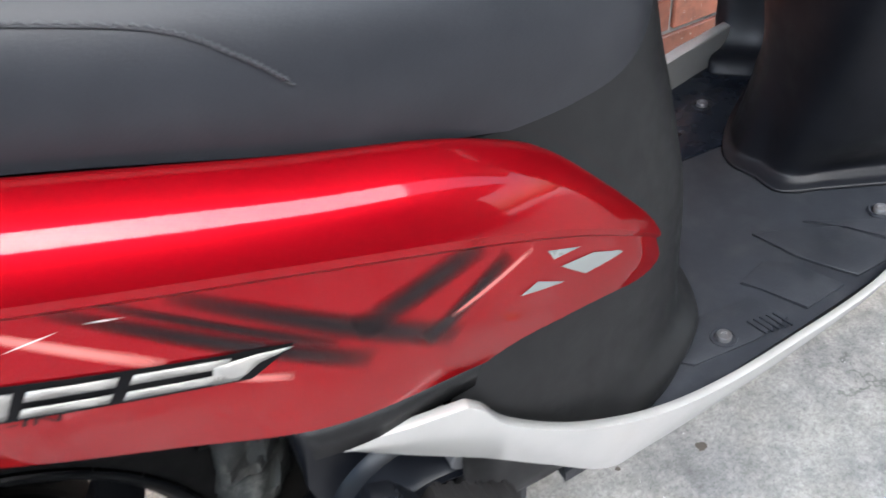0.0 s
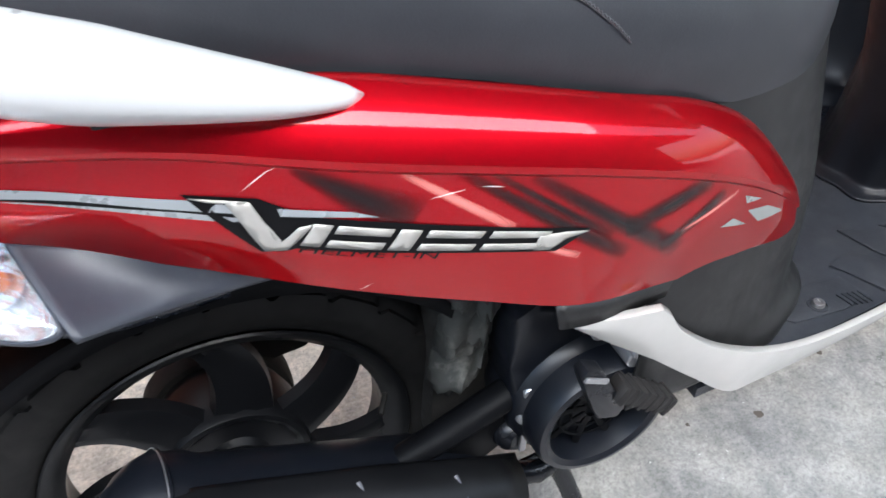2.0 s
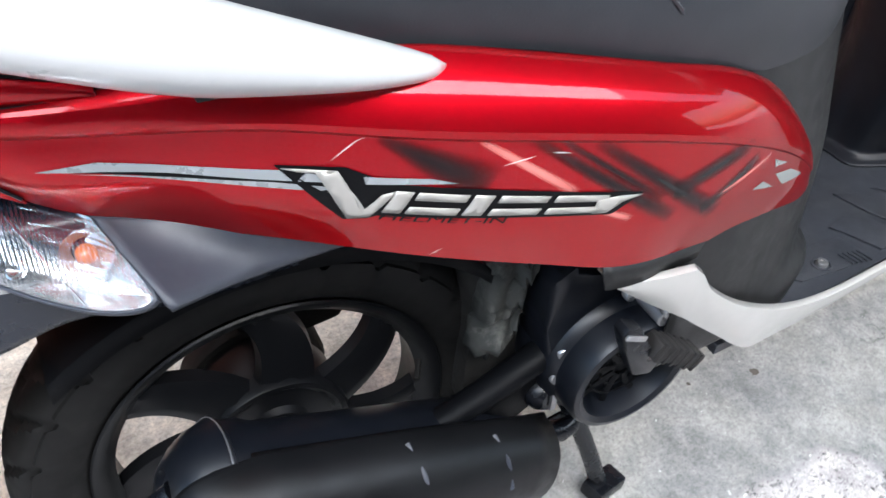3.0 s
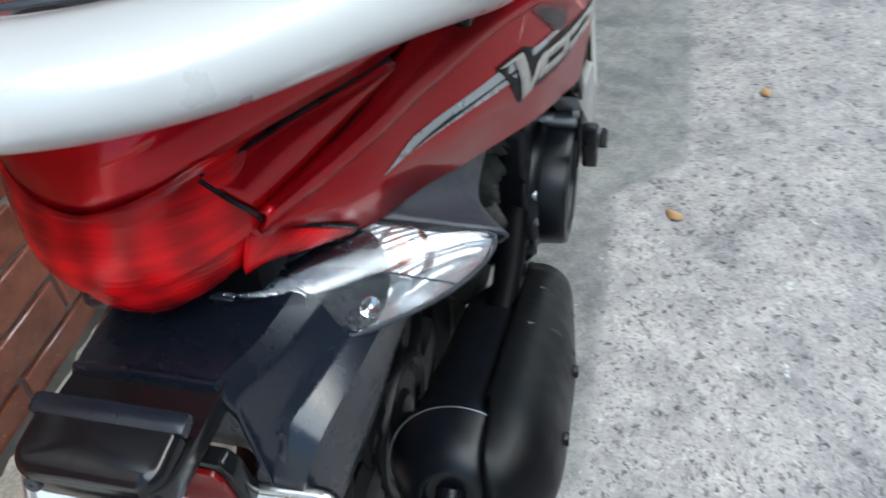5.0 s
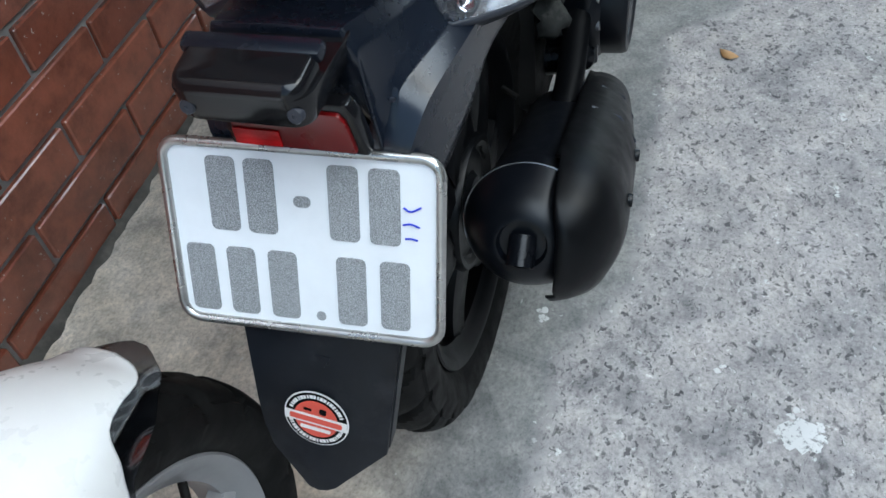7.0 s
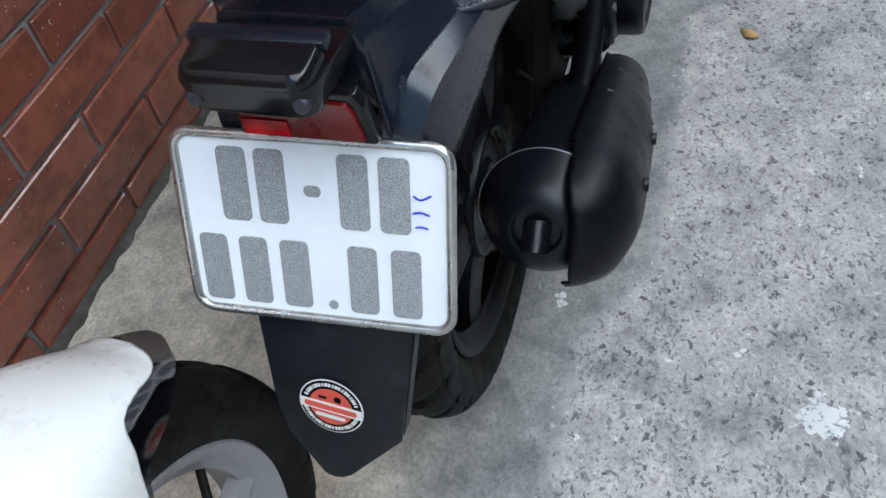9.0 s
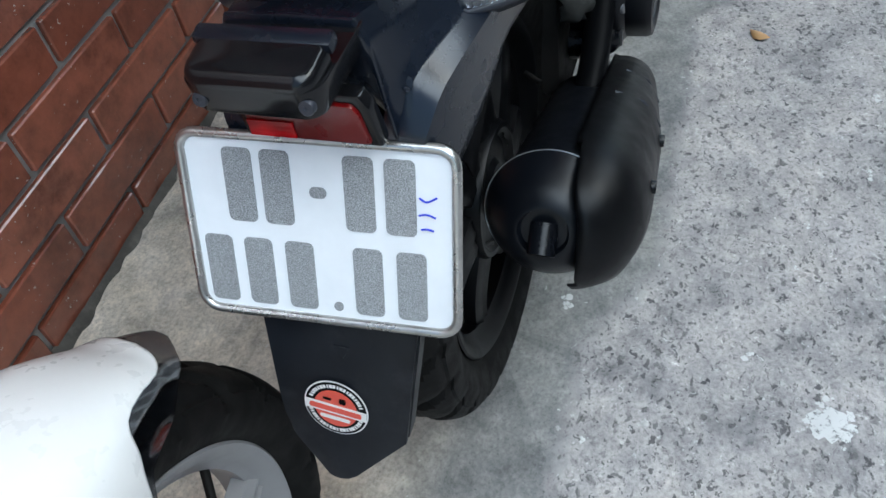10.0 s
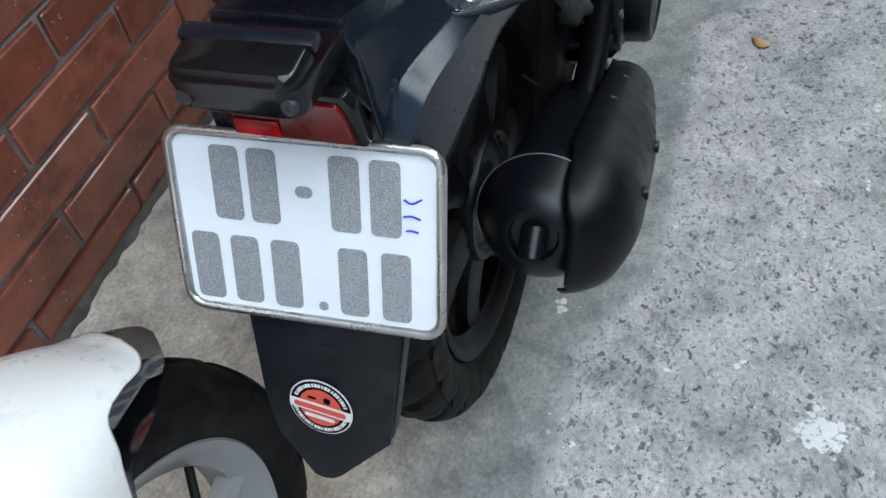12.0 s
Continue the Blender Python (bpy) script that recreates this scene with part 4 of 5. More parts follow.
prism(bm, rounded(.189, .134, .011), .0015, on_plate)
plate = part("number_plate", bm, PLATE_WHITE, scooter, "white number plate with grey worn bars in dull chrome frame")
bm = bmesh.new()
rim = rounded(.1915, .1365, .013)
tube(bm, [on_plate(a, b, .002) for a, b in rim + rim[:1]], .0036, 10)
part("plate_frame", bm, FRAME, plate, "dull chrome plate frame")
bm = bmesh.new()
prism(bm, rounded(.194, .139, .013), .003, lambda a, b, c: on_plate(a, b, c - .005))
part("plate_backing", bm, SATIN, plate)


def bar(a, b, w, h, mat=PLATE_INK, c=.0016, r=.004):
    m = bmesh.new()
    prism(m, [(a + p, b + q) for p, q in rounded(w, h, min(r, w * .45, h * .45), 3)], .0008, lambda p, q, d: on_plate(p, q, c + d))
    return part("plate_bar", m, mat, plate)


for a in (-.055, -.028, .030, .058):
    bar(a, .032, .021, .054)
bar(.001, .031, .012, .008)
for a in (-.077, -.047, -.0165, .033, .064):
    bar(a, -.034, .021, .053)
bar(.0095, -.056, .007, .007)
for line in ([(.0715, .011), (.0755, .0115), (.080, .0105)], [(.0700, .021), (.0755, .022), (.0815, .020)], [(.0705, .0335), (.0755, .031), (.0825, .0345)]):
    m = bmesh.new()
    tube(m, spline([on_plate(a, b, .0022) for a, b in line], 14), .0007, 5)
    part("ink_mark", m, BLUE_INK, plate, "blue pen mark")

# mud flap and round sticker
FX = lambda z: -.318 - (.43 - z) * .32
bm = bmesh.new()
outline = [(-.060, .47), (.067, .47), (.066, .43), (.058, .38), (.050, .326), (.002, .279), (-.006, .2735), (-.015, .272), (-.023, .2745), (-.050, .314), (-.055, .335), (-.057, .36)]
prism(bm, outline, .005, lambda a, b, c: (FX(b) + c, -a, b), bevel=.0015)
prism(bm, [(.063, .47), (.069, .47), (.0675, .43), (.0595, .38), (.0515, .329), (.046, .329)], .016, lambda a, b, c: (FX(b) + .004 + c, -a, b), bevel=.001)
flap = part("mud_flap", bm, FLAP, scooter, "black rubber mud flap with round dealer sticker")

bm = bmesh.new()
prism(bm, [(-.002, .4125), (.011, .4115), (.0045, .401)], .0016, lambda a, b, c: (FX(b) - c, -a, b), bevel=.0006)
part("moulded_mark", bm, FLAP, flap)
STICK = 1.17  # the sticker's size over its drawing of 23.5 mm radius
STICK_TURN = radians(-7)


def disc(r, c, mat, name, label=""):
    m = bmesh.new()
    rows = []
    for i in range(41):
        a = 2 * math.pi * i / 40
        rows.append([on_flap(q * math.cos(a), q * math.sin(a), c) for q in (.0001, r)])
    sheet(rows, bm=m)
    return part(name, m, mat, flap, label)


up_f = Vector((FX(.40) - FX(.35), 0, .05)).normalized()
n_f = Vector((-up_f.z, 0, up_f.x))


def on_flap(a, b, c):
    """A point of the round sticker's drawing, c above the flap."""
    co, si = math.cos(STICK_TURN) * STICK, math.sin(STICK_TURN) * STICK
    return Vector((FX(.352), .0065, .352)) + Vector((0, -1, 0)) * (a * co - b * si) + up_f * (a * si + b * co) + n_f * c


disc(.0235, .0022, STICKER_WHITE, "sticker", "round black and red dealer sticker")
disc(.0225, .0027, INK, "sticker_ring")
disc(.0158, .0032, STICKER_RED, "sticker_centre")
bm = bmesh.new()
prism(bm, [(-.0225, -.0045), (.0225, -.0045), (.0225, .0035), (-.0225, .0035)], .0003, lambda a, b, c: on_flap(a, b, c + .0035))
part("sticker_band", bm, STICKER_WHITE, flap)
for a, b, w, h, mt in ((0, -.0005, .038, .0045, STICKER_RED), (0, -.008, .022, .003, STICKER_WHITE), (-.006, .008, .006, .002, INK), (.005, .0085, .005, .005, INK)):
    bm = bmesh.new()
    prism(bm, [(a + p, b + q) for p, q in rounded(w, h, h * .3, 2)], .0003, lambda p, q, d: on_flap(p, q, d + .004))
    part("sticker_bar", bm, mt, flap)
for k in range(40):
    # short bars round the ring, in place of its fine print
    a = radians(20 + k * 7.4) if k < 20 else radians(198 + (k - 20) * 7.6)
    long = .0006 + .0006 * ((k * 7) % 3) / 2
    bm = bmesh.new()
    c0 = (.0192 * math.cos(a), .0192 * math.sin(a))
    t = (-math.sin(a), math.cos(a))
    prism(bm, [(c0[0] + p * t[0] + q * math.cos(a), c0[1] + p * t[1] + q * math.sin(a)) for p, q in ((-long, -.0014), (long, -.0014), (long, .0014), (-long, .0014))], .0002, lambda p, q, d: on_flap(p, q, d + .0029))
    part("sticker_bar", bm, STICKER_WHITE, flap)


# ---- wheels ----
def tyre_mesh(R, half, bead, centre, grooves=26):
    """A round tyre about the y axis, with slanted grooves cut in its crown."""
    prof = [(bead, -half * .62), (bead + (R - bead) * .18, -half * .86), (bead + (R - bead) * .5, -half), (bead + (R - bead) * .72, -half * .93)]
    for k in range(15):
        a = math.pi * (k / 14 - .5)
        prof.append((R - (R - bead) * .26 * (1 - math.cos(a)), half * .86 * math.sin(a)))
    prof += [(r, -h) for r, h in prof[3::-1]]
    rows = []
    n = 312
    for i in range(n):
        t = i / n
        r = []
        for q, h in prof:
            if q > R - (R - bead) * .35:
                ph = (t * grooves + abs(h) / half * .7 + (0.5 if h > 0 else 0)) % 1
                if ph < .2 and abs(h) > half * .10:
                    q -= .0065
                elif abs(h) < half * .05:
                    q -= .003
            a = 2 * math.pi * t
            r.append((centre[0] + q * math.cos(a), centre[1] + h, centre[2] + q * math.sin(a)))
        rows.append(r)
    return sheet(rows, True, False)


def rim_mesh(bead, half, centre):
    prof = [(bead + .004, -half), (bead + .002, -half - .002), (bead - .006, -half), (bead - .014, -half + .010), (bead - .022, -half + .016), (bead - .022, half - .016), (bead - .014, half - .01), (bead - .004, half), (bead + .004, half)]
    bm = bmesh.new()
    return revolve(bm, prof, centre, (0, 1, 0), 96)


def spoke_mesh(angle, r0, r1, w0, w1, centre, side=-1.0, thick=.018, bend=0.25):
    bm = bmesh.new()
    rows = []
    for i in range(13):
        t = i / 12
        r = r0 + (r1 - r0) * t
        a = angle + bend * t * t
        d, q = Vector((math.cos(a), 0, math.sin(a))), Vector((-math.sin(a), 0, math.cos(a)))
        w = (w0 + (w1 - w0) * t) * .5
        y = side * (.022 - .010 * t)
        p = Vector(centre) + d * r + Vector((0, y, 0))
        rows.append([p + q * w * u + Vector((0, side * v * thick, 0)) for u, v in ((-1, -.5), (-.9, .25), (-.35, .5), (0, .38), (.35, .5), (.9, .25), (1, -.5))])
    return sheet(rows, False, True, bm)


AXLE = (0, 0, .262)
wheel = part("rear_wheel", rim_mesh(.186, .036, AXLE), WHEEL_BLACK, scooter, "black cast seven-spoke rear wheel")
part("tyre", tyre_mesh(.2605, .047, .186, AXLE), RUBBER, wheel, "worn dusty rubber tyre")
for k in range(7):
    part("spoke", spoke_mesh(radians(25 + 360 / 7 * k), .060, .176, .066, .048, AXLE, bend=.30), WHEEL_BLACK, wheel)
bm = bmesh.new()
revolve(bm, [(.0001, -.044), (.010, -.044), (.012, -.034), (.030, -.032), (.036, -.026), (.060, -.026), (.070, -.034), (.076, -.034), (.079, -.028), (.078, .03), (.07, .05), (.0001, .05)], AXLE, (0, 1, 0), 48)
part("hub", bm, WHEEL_BLACK, wheel, "black dished hub with a raised rim")
bm = bmesh.new()
revolve(bm, [(.0001, .050), (.078, .050), (.082, .056), (.082, .075), (.07, .082), (.0001, .082)], AXLE, (0, 1, 0), 40)
part("brake_drum", bm, GREASE, wheel, "dirty brake drum")
bm = bmesh.new()
rod(bm, (.163, -.03, .30), (.150, -.052, .296), .0035)
part("valve", bm, RUBBER, wheel)

# black hugger and underbody above the wheel
bm = bmesh.new()
rows = []
for i in range(26):
    a = radians(20 + 110 * i / 25)
    rows.append([(.29 * math.cos(a) + .005, y, .262 + .285 * math.sin(a) - d) for y, d in ((-.075, .02), (-.07, .004), (-.03, 0), (.03, 0), (.07, .004), (.075, .02))])
sheet(rows, bm=bm)
part("wheel_arch", bm, BLACK, scooter, "black inner wheel arch", solid=.003)
bm = bmesh.new()
box(bm, (.16, 0, .63), (.50, .20, .10), bevel=.02)
part("underbody", bm, BLACK, scooter)
bm = bmesh.new()
box(bm, (.41, 0, .50), (.24, .19, .22), bevel=.03)
part("storage_box", bm, BLACK, scooter)

# ---- engine ----
bm = bmesh.new()
prism(bm, [(.20, .24), (.24, .20), (.36, .20), (.42, .25), (.43, .38), (.36, .45), (.26, .46), (.205, .42)], .15, lambda a, b, c: (a, c - .065, b), bevel=.012)
engine = part("engine", bm, GREASE, scooter, "dirty grey engine case")
rows = []
for i in range(22):
    z = .350 + .128 * i / 21
    mid = .226 + .020 * i / 21
    r = []
    for j in range(15):
        u = j / 14 - .5
        d = .020 * noise.noise((u * 4.5, z * 45, 4.2)) + .012 * noise.noise((u * 9, z * 110, 1.3))
        r.append((mid + .062 * u + .5 * d, -.092 + .10 * u * u + d, z + .3 * d))
    rows.append(r)
part("duct", sheet(rows), ALLOY, engine, "crumpled dusty grey air duct", sharp=70, solid=.002)

bm = bmesh.new()
prism(bm, [(-.015, .335), (-.010, .395), (.085, .415), (.125, .385), (.105, .315), (.03, .305)], .055, lambda a, b, c: (a, .052 + c, b), bevel=.010)
part("air_box", bm, GREASE, scooter, "dirty brown-black air filter box")

# fan shroud
FC = Vector((.352, -.06, .322))
bm = bmesh.new()
revolve(bm, [(.088, 0), (.088, .055), (.084, .066), (.078, .072), (.077, .098), (.074, .104), (.068, .1055), (.062, .102), (.058, .088), (.056, .070), (.0001, .070)], FC, (0, -1, 0), 64)
shroud = part("fan_shroud", bm, SHROUD, scooter, "satin black round fan shroud")
bm = bmesh.new()
prism(bm, [(.262, .456), (.285, .470), (.34, .440), (.40, .395), (.43, .36), (.41, .30), (.30, .29), (.270, .32), (.262, .39)], .075, lambda a, b, c: (a, -.045 - c, b), bevel=.010)
part("shroud_body", bm, SHROUD, shroud)
for k in range(9):
    a = radians(40 * k)
    bm = bmesh.new()
    c, s = math.cos(a), math.sin(a)
    rows = [FC + Vector((c * r - s * .012 * (r / .05) ** 2, -.082 - .004 * (1 - r / .055), s * r + c * .012 * (r / .05) ** 2)) for r in (.012, .025, .038, .055)]
    tube(bm, rows, .0022, 6, flat=2.0)
    part("grille_bar", bm, BLACK, shroud)
for r in (.014, .028, .042):
    bm = bmesh.new()
    tube(bm, [FC + Vector((math.cos(radians(t)) * r, -.084, math.sin(radians(t)) * r)) for t in range(0, 361, 15)], .0018, 6)
    part("grille_ring", bm, BLACK, shroud)
for p in ((.372, -.165, .418), (.345, -.135, .425), (.283, -.125, .355)):
    bolt("bolt", p, (0, -1, 0), .008, shroud)

# swing arm and its boss
bm = bmesh.new()
tube(bm, spline([(.315, -.100, .352), (.25, -.105, .327), (.18, -.108, .300), (.11, -.10, .268), (.03, -.07, .235), (-.005, -.06, .245)], 18), [.019 - .0003 * k for k in range(18)], 12, flat=.8)
arm = part("swing_arm", bm, BLACK, scooter, "black steel swing arm")
bm = bmesh.new()
prism(bm, [(.315, .355), (.25, .334), (.13, .290), (.04, .25), (.06, .20), (.20, .215), (.31, .285)], .012, lambda a, b, c: (a, -.098 - c, b), bevel=.004)
part("gusset", bm, BLACK, arm)
bm = bmesh.new()
rod(bm, (.278, -.095, .318), (.278, -.132, .322), .011, .009)
part("boss", bm, STEEL, arm, "steel pin")
bm = bmesh.new()
revolve(bm, [(.0001, .034), (.013, .034), (.017, .030), (.021, .024), (.023, .014), (.023, -.03)], (.275, -.092, .274), (.15, -1, .1), 24)
cap = part("oil_cap", bm, ENAMEL, scooter, "black oil filler cap")
bm = bmesh.new()
box(bm, (.281, -.127, .278), (.008, .006, .030), bevel=.002)
part("cap_grip", bm, STEEL, cap)

# exhaust
E0, E1 = Vector((-.118, -.113, .338)), Vector((.27, -.104, .193))
ED = (E1 - E0).normalized()
bm = bmesh.new()
revolve(bm, [(.0001, -.002), (.022, -.002), (.0245, -.009), (.029, -.009), (.045, .003), (.057, .017), (.0632, .031), (.0655, .034), (.0655, .038), (.0625, .040), (.0625, .06), (.058, .075), (.055, .32), (.048, .35), (.036, .375), (.022, .39), (.0001, .39)], E0, ED, 56)
muffler = part("muffler", bm, SHROUD, scooter, "satin black exhaust silencer with heat shield")
# bright wire drawn for the glint along the end cap's rim
bm = bmesh.new()
sv = ED.orthogonal().normalized()
tube(bm, [E0 + ED * .0345 + Matrix.Rotation(radians(6 * k), 3, ED) @ sv * .0656 for k in range(61)], .0008, 5)
part("rolled_edge", bm, STEEL, muffler, "bright wire for the glint on the end cap's rim")
PIPE = Vector((-.80, 0, -.60))
bm = bmesh.new()
revolve(bm, [(.0105, .024), (.0135, .024), (.0135, -.006), (.0001, -.006)], E0 - ED * .002, PIPE, 24)
part("tailpipe", bm, ENAMEL, muffler, "short pipe turned down")
# black disc set in the pipe in place of its unlit inside
bm = bmesh.new()
revolve(bm, [(.0001, .016), (.0106, .016)], E0 - ED * .002, PIPE, 16)
part("pipe_bore", bm, INK, muffler)
# heat shield: a part-cylinder with a stepped rear edge
bm = bmesh.new()
side_v = Vector((0, -1, 0)) - ED * Vector((0, -1, 0)).dot(ED)
side_v.normalize()
up_v = side_v.cross(ED).normalized()
if up_v.z < 0:
    up_v = -up_v
DOME = [(-.020, .031), (-.016, .046), (-.008, .062), (.004, .075), (.026, .087), (.06, .092), (.22, .091), (.40, .074)]
hs, rs = [p[0] for p in DOME], [p[1] for p in DOME]


def shield_radius(h, a):
    """The shield's distance from the silencer's axis, rolled in at both edges."""
    rad = float(np.interp(h, hs, rs)) - .020 * max(0, (a - .5) / .8) ** 1.6 - .014 * max(0, (-a - .6) / .9) ** 1.6
    return max(rad, .067 if .03 < h < .075 else .059 if h > .04 else .03)


grid = []
for i in range(37):
    a = radians(-66 + 140 * i / 36)
    edge = max(.032, min(.0905, .033 / max(math.cos(a), .05)))
    start = float(np.interp(edge, rs[:6], hs[:6])) if a > -1.0 else float(np.interp(.066, rs[:6], hs[:6])) + .03 * max(0, -a - 1.25)
    r = []
    for k in range(22):
        h = start + (.40 - start) * (k / 21) ** 1.6
        r.append(E0 + ED * h + (side_v * math.cos(a) + up_v * math.sin(a)) * shield_radius(h, a))
    grid.append(r)
sheet(grid, bm=bm)
shield = part("heat_shield", bm, SHIELD, muffler, "matt black heat shield", sharp=45, solid=.0025)
for h, a in ((.075, 12), (.20, 12)):
    p = E0 + ED * h + (side_v * math.cos(radians(a)) + up_v * math.sin(radians(a))) * .0925
    bolt("shield_bolt", p, side_v, .007, shield, SATIN)
# ribs coloured paler than the shield for the light their edges catch
for h, a0 in ((.200, 62), (.310, 58)):
    bm = bmesh.new()
    run = [(h + .010 * k, radians(a0 - 22 * k)) for k in range(3)]
    tube(bm, [E0 + ED * d + (side_v * math.cos(a) + up_v * math.sin(a)) * (shield_radius(d, a) + .0018) for d, a in run], .0026, 8, flat=.5)
    part("shield_rib", bm, GREY_COVER, shield)
bm = bmesh.new()
tube(bm, spline([E1, E1 + Vector((.06, .0, -.02)), (.37, -.07, .19), (.44, -.04, .22)], 12), .014, 10)
part("exhaust_pipe", bm, ENAMEL, muffler)

# pillion foot peg, folded
bm = bmesh.new()
prism(bm, [(.288, .446), (.294, .454), (.312, .445), (.317, .434), (.345, .384), (.338, .370), (.315, .378), (.298, .42)], .018, lambda a, b, c: (a, -.178 - c, b), bevel=.004)
peg = part("foot_peg", bm, SATIN, scooter, "folded black pillion foot peg")
bm = bmesh.new()
box(bm, (.366, -.19, .386), (.084, .024, .021), pose(0, 0, 0, 0, 36, 0).to_3x3(), bevel=.005)
rubber = part("peg_rubber", bm, PEG, peg, "dusty black ribbed peg rubber")
tilt = pose(0, 0, 0, 0, 36, 0).to_3x3()
for k in range(6):
    bm = bmesh.new()
    box(bm, Vector((.366, -.19, .386)) + tilt @ Vector((-.034 + .0135 * k, 0, 0)), (.005, .0255, .0222), tilt, bevel=.001)
    part("rib", bm, PEG, rubber)
bm = bmesh.new()
box(bm, (.303, -.1975, .440), (.028, .003, .006), pose(0, 0, 0, 0, 26, 0).to_3x3(), bevel=.0012)
part("peg_tab", bm, STEEL, peg)
bm = bmesh.new()
rod(bm, (.372, -.10, .405), (.372, -.166, .405), .010)
part("peg_pivot", bm, STEEL, peg, "steel pivot bolt")


# centre stand
bm = bmesh.new()
tube(bm, spline([(.32, -.09, .235), (.345, -.095, .18), (.375, -.105, .10), (.40, -.115, .022)], 10), .012, 10)
stand = part("stand", bm, ENAMEL, scooter, "black steel centre stand")
bm = bmesh.new()
box(bm, (.408, -.118, .013), (.06, .034, .024), pose(0, 0, 0, 0, 12, 15).to_3x3(), bevel=.006)
part("stand_foot", bm, ENAMEL, stand)
bm = bmesh.new()
tube(bm, [(.345, -.094, .185), (.29, -.092, .17), (.26, -.09, .13)], .007, 8)
part("stand_brace", bm, ENAMEL, stand)
bm = bmesh.new()
tube(bm, spline([(.32, .09, .235), (.345, .095, .18), (.375, .105, .10), (.40, .115, .022)], 10), .012, 10)
part("stand_leg", bm, ENAMEL, stand)

# ---- foot well ----
LEVELS = [(.335, [(.37, -.168), (.46, -.166), (.57, -.148), (.64, -.10), (.675, -.04), (.68, .015)]),
          (.352, [(.37, -.170), (.45, -.168), (.56, -.150), (.642, -.108), (.676, -.045), (.682, .015)]),
          (.378, [(.37, -.168), (.45, -.166), (.552, -.142), (.625, -.097), (.655, -.04), (.66, .015)]),
          (.42, [(.37, -.170), (.44, -.165), (.54, -.140), (.618, -.098), (.652, -.04), (.66, .015)]),
          (.50, [(.37, -.160), (.44, -.158), (.54, -.130), (.618, -.090), (.650, -.04), (.66, .015)]),
          (.58, [(.37, -.145), (.44, -.142), (.53, -.118), (.600, -.084), (.634, -.04), (.645, .015)]),
          (.64, [(.37, -.130), (.43, -.126), (.51, -.108), (.585, -.080), (.618, -.038), (.63, .015)]),
          (.70, [(.37, -.11), (.43, -.108), (.51, -.092), (.58, -.068), (.61, -.033), (.62, .015)])]
rows = []
for z, pts in LEVELS:
    full = [(x, y, z) for x, y in pts] + [(x, .03 - y, z) for x, y in pts[-2::-1]]
    rows.append(full)
part("leg_cover", sheet(net(rows, 60, 34)), LEG_COVER, scooter, "matt black plastic cover below the seat", sharp=60, solid=.003)

TRIM_TOP = [(.287, -.174, .4935), (.335, -.179, .4885), (.374, -.180, .4845), (.385, -.1803, .474), (.406, -.181, .444), (.462, -.180, .399), (.54, -.175, .358), (.62, -.168, .337), (.72, -.157, .330), (.85, -.142, .336), (.98, -.108, .365)]
TRIM_LOW = [(.288, -.173, .490), (.335, -.172, .450), (.388, -.172, .408), (.398, -.172, .399), (.445, -.173, .358), (.499, -.174, .314), (.545, -.168, .304), (.63, -.158, .298), (.73, -.146, .296), (.85, -.130, .306), (.98, -.104, .345)]


def sharp_start(points, n, knee=3):
    """Straight up to the knee point, a smooth curve beyond it."""
    k = n * 2 // 5
    out = []
    for i in range(k):
        f = knee * i / k
        j = int(f)
        a, b = np.array(points[j], float), np.array(points[j + 1], float)
        out.append(a + (b - a) * (f - j))
    return out + spline(points[knee:], n - k)


lip = [(x, y + .006, z + .002) for x, y, z in TRIM_TOP]
under = [(x, y + .03, z - .002) for x, y, z in TRIM_LOW]
top_edge, low_edge = sharp_start(TRIM_TOP, 75), sharp_start(TRIM_LOW, 75)
TRIM_BAND = [spline([a, (a + b) / 2 + np.array((0, -.0015, 0)), b], 6) for a, b in zip(top_edge, low_edge)]
TRIM = [p + [q] for p, q in zip([[a] + r for a, r in zip(sharp_start(lip, 75), TRIM_BAND)], sharp_start(under, 75))]
def veer(x):
    """How far the foot well's middle lies off the rear wheel's plane."""
    return .095 * max(0.0, x - .3)


for rows in (TRIM, [[Vector((p[0], p[1] + 2 * veer(p[0]), p[2])) for p in r] for r in flipped(TRIM) if r[0][0] < .74]):
    part("floor_trim", sheet(rows), SILVER, scooter, "silver painted floorboard side trim", sharp=35, solid=.003)
bm = bmesh.new()
prism(bm, [(.78, .230), (.86, .252), (.94, .274), (1.03, .298), (1.03, .314), (.93, .290), (.78, .248)], .052, lambda a, b, c: (a, b, .322 + c), bevel=.004)
part("trim_lip", bm, SILVER, scooter, "silver lip of the far floorboard trim", sharp=40)
# narrow black sill between red panel and silver trim
for s in (1, -1):
    rim = [p for p in spline(BOTTOM, 90) if .262 < p[0] < .575]
    sill = [[(p[0], -s * (p[1] + .001), p[2] - .001) for p in rim],
            [(p[0] + .004, -s * (p[1] - .004 * (1 - k / len(rim)) + .012 * k / len(rim)), p[2] - .027 * (1 - k / len(rim)) ** .8) for k, p in enumerate(rim)]]
    sill = [[Vector(q) for q in r] for r in zip(*sill)]
    part("sill", sheet(sill), LEG_COVER, scooter, "dark grey sill strip", solid=.003)

bm = bmesh.new()
floor_pts = [(p[0], p[1] + .012) for p in TRIM_TOP[5:]]
outline = floor_pts + [(x, -y + 2 * veer(x)) for x, y in floor_pts[::-1]]
prism(bm, outline, .02, lambda a, b, c: (a, b, .311 + c * .7))
board = part("floorboard", bm, MAT, scooter, "black ribbed plastic floorboard")
bm = bmesh.new()
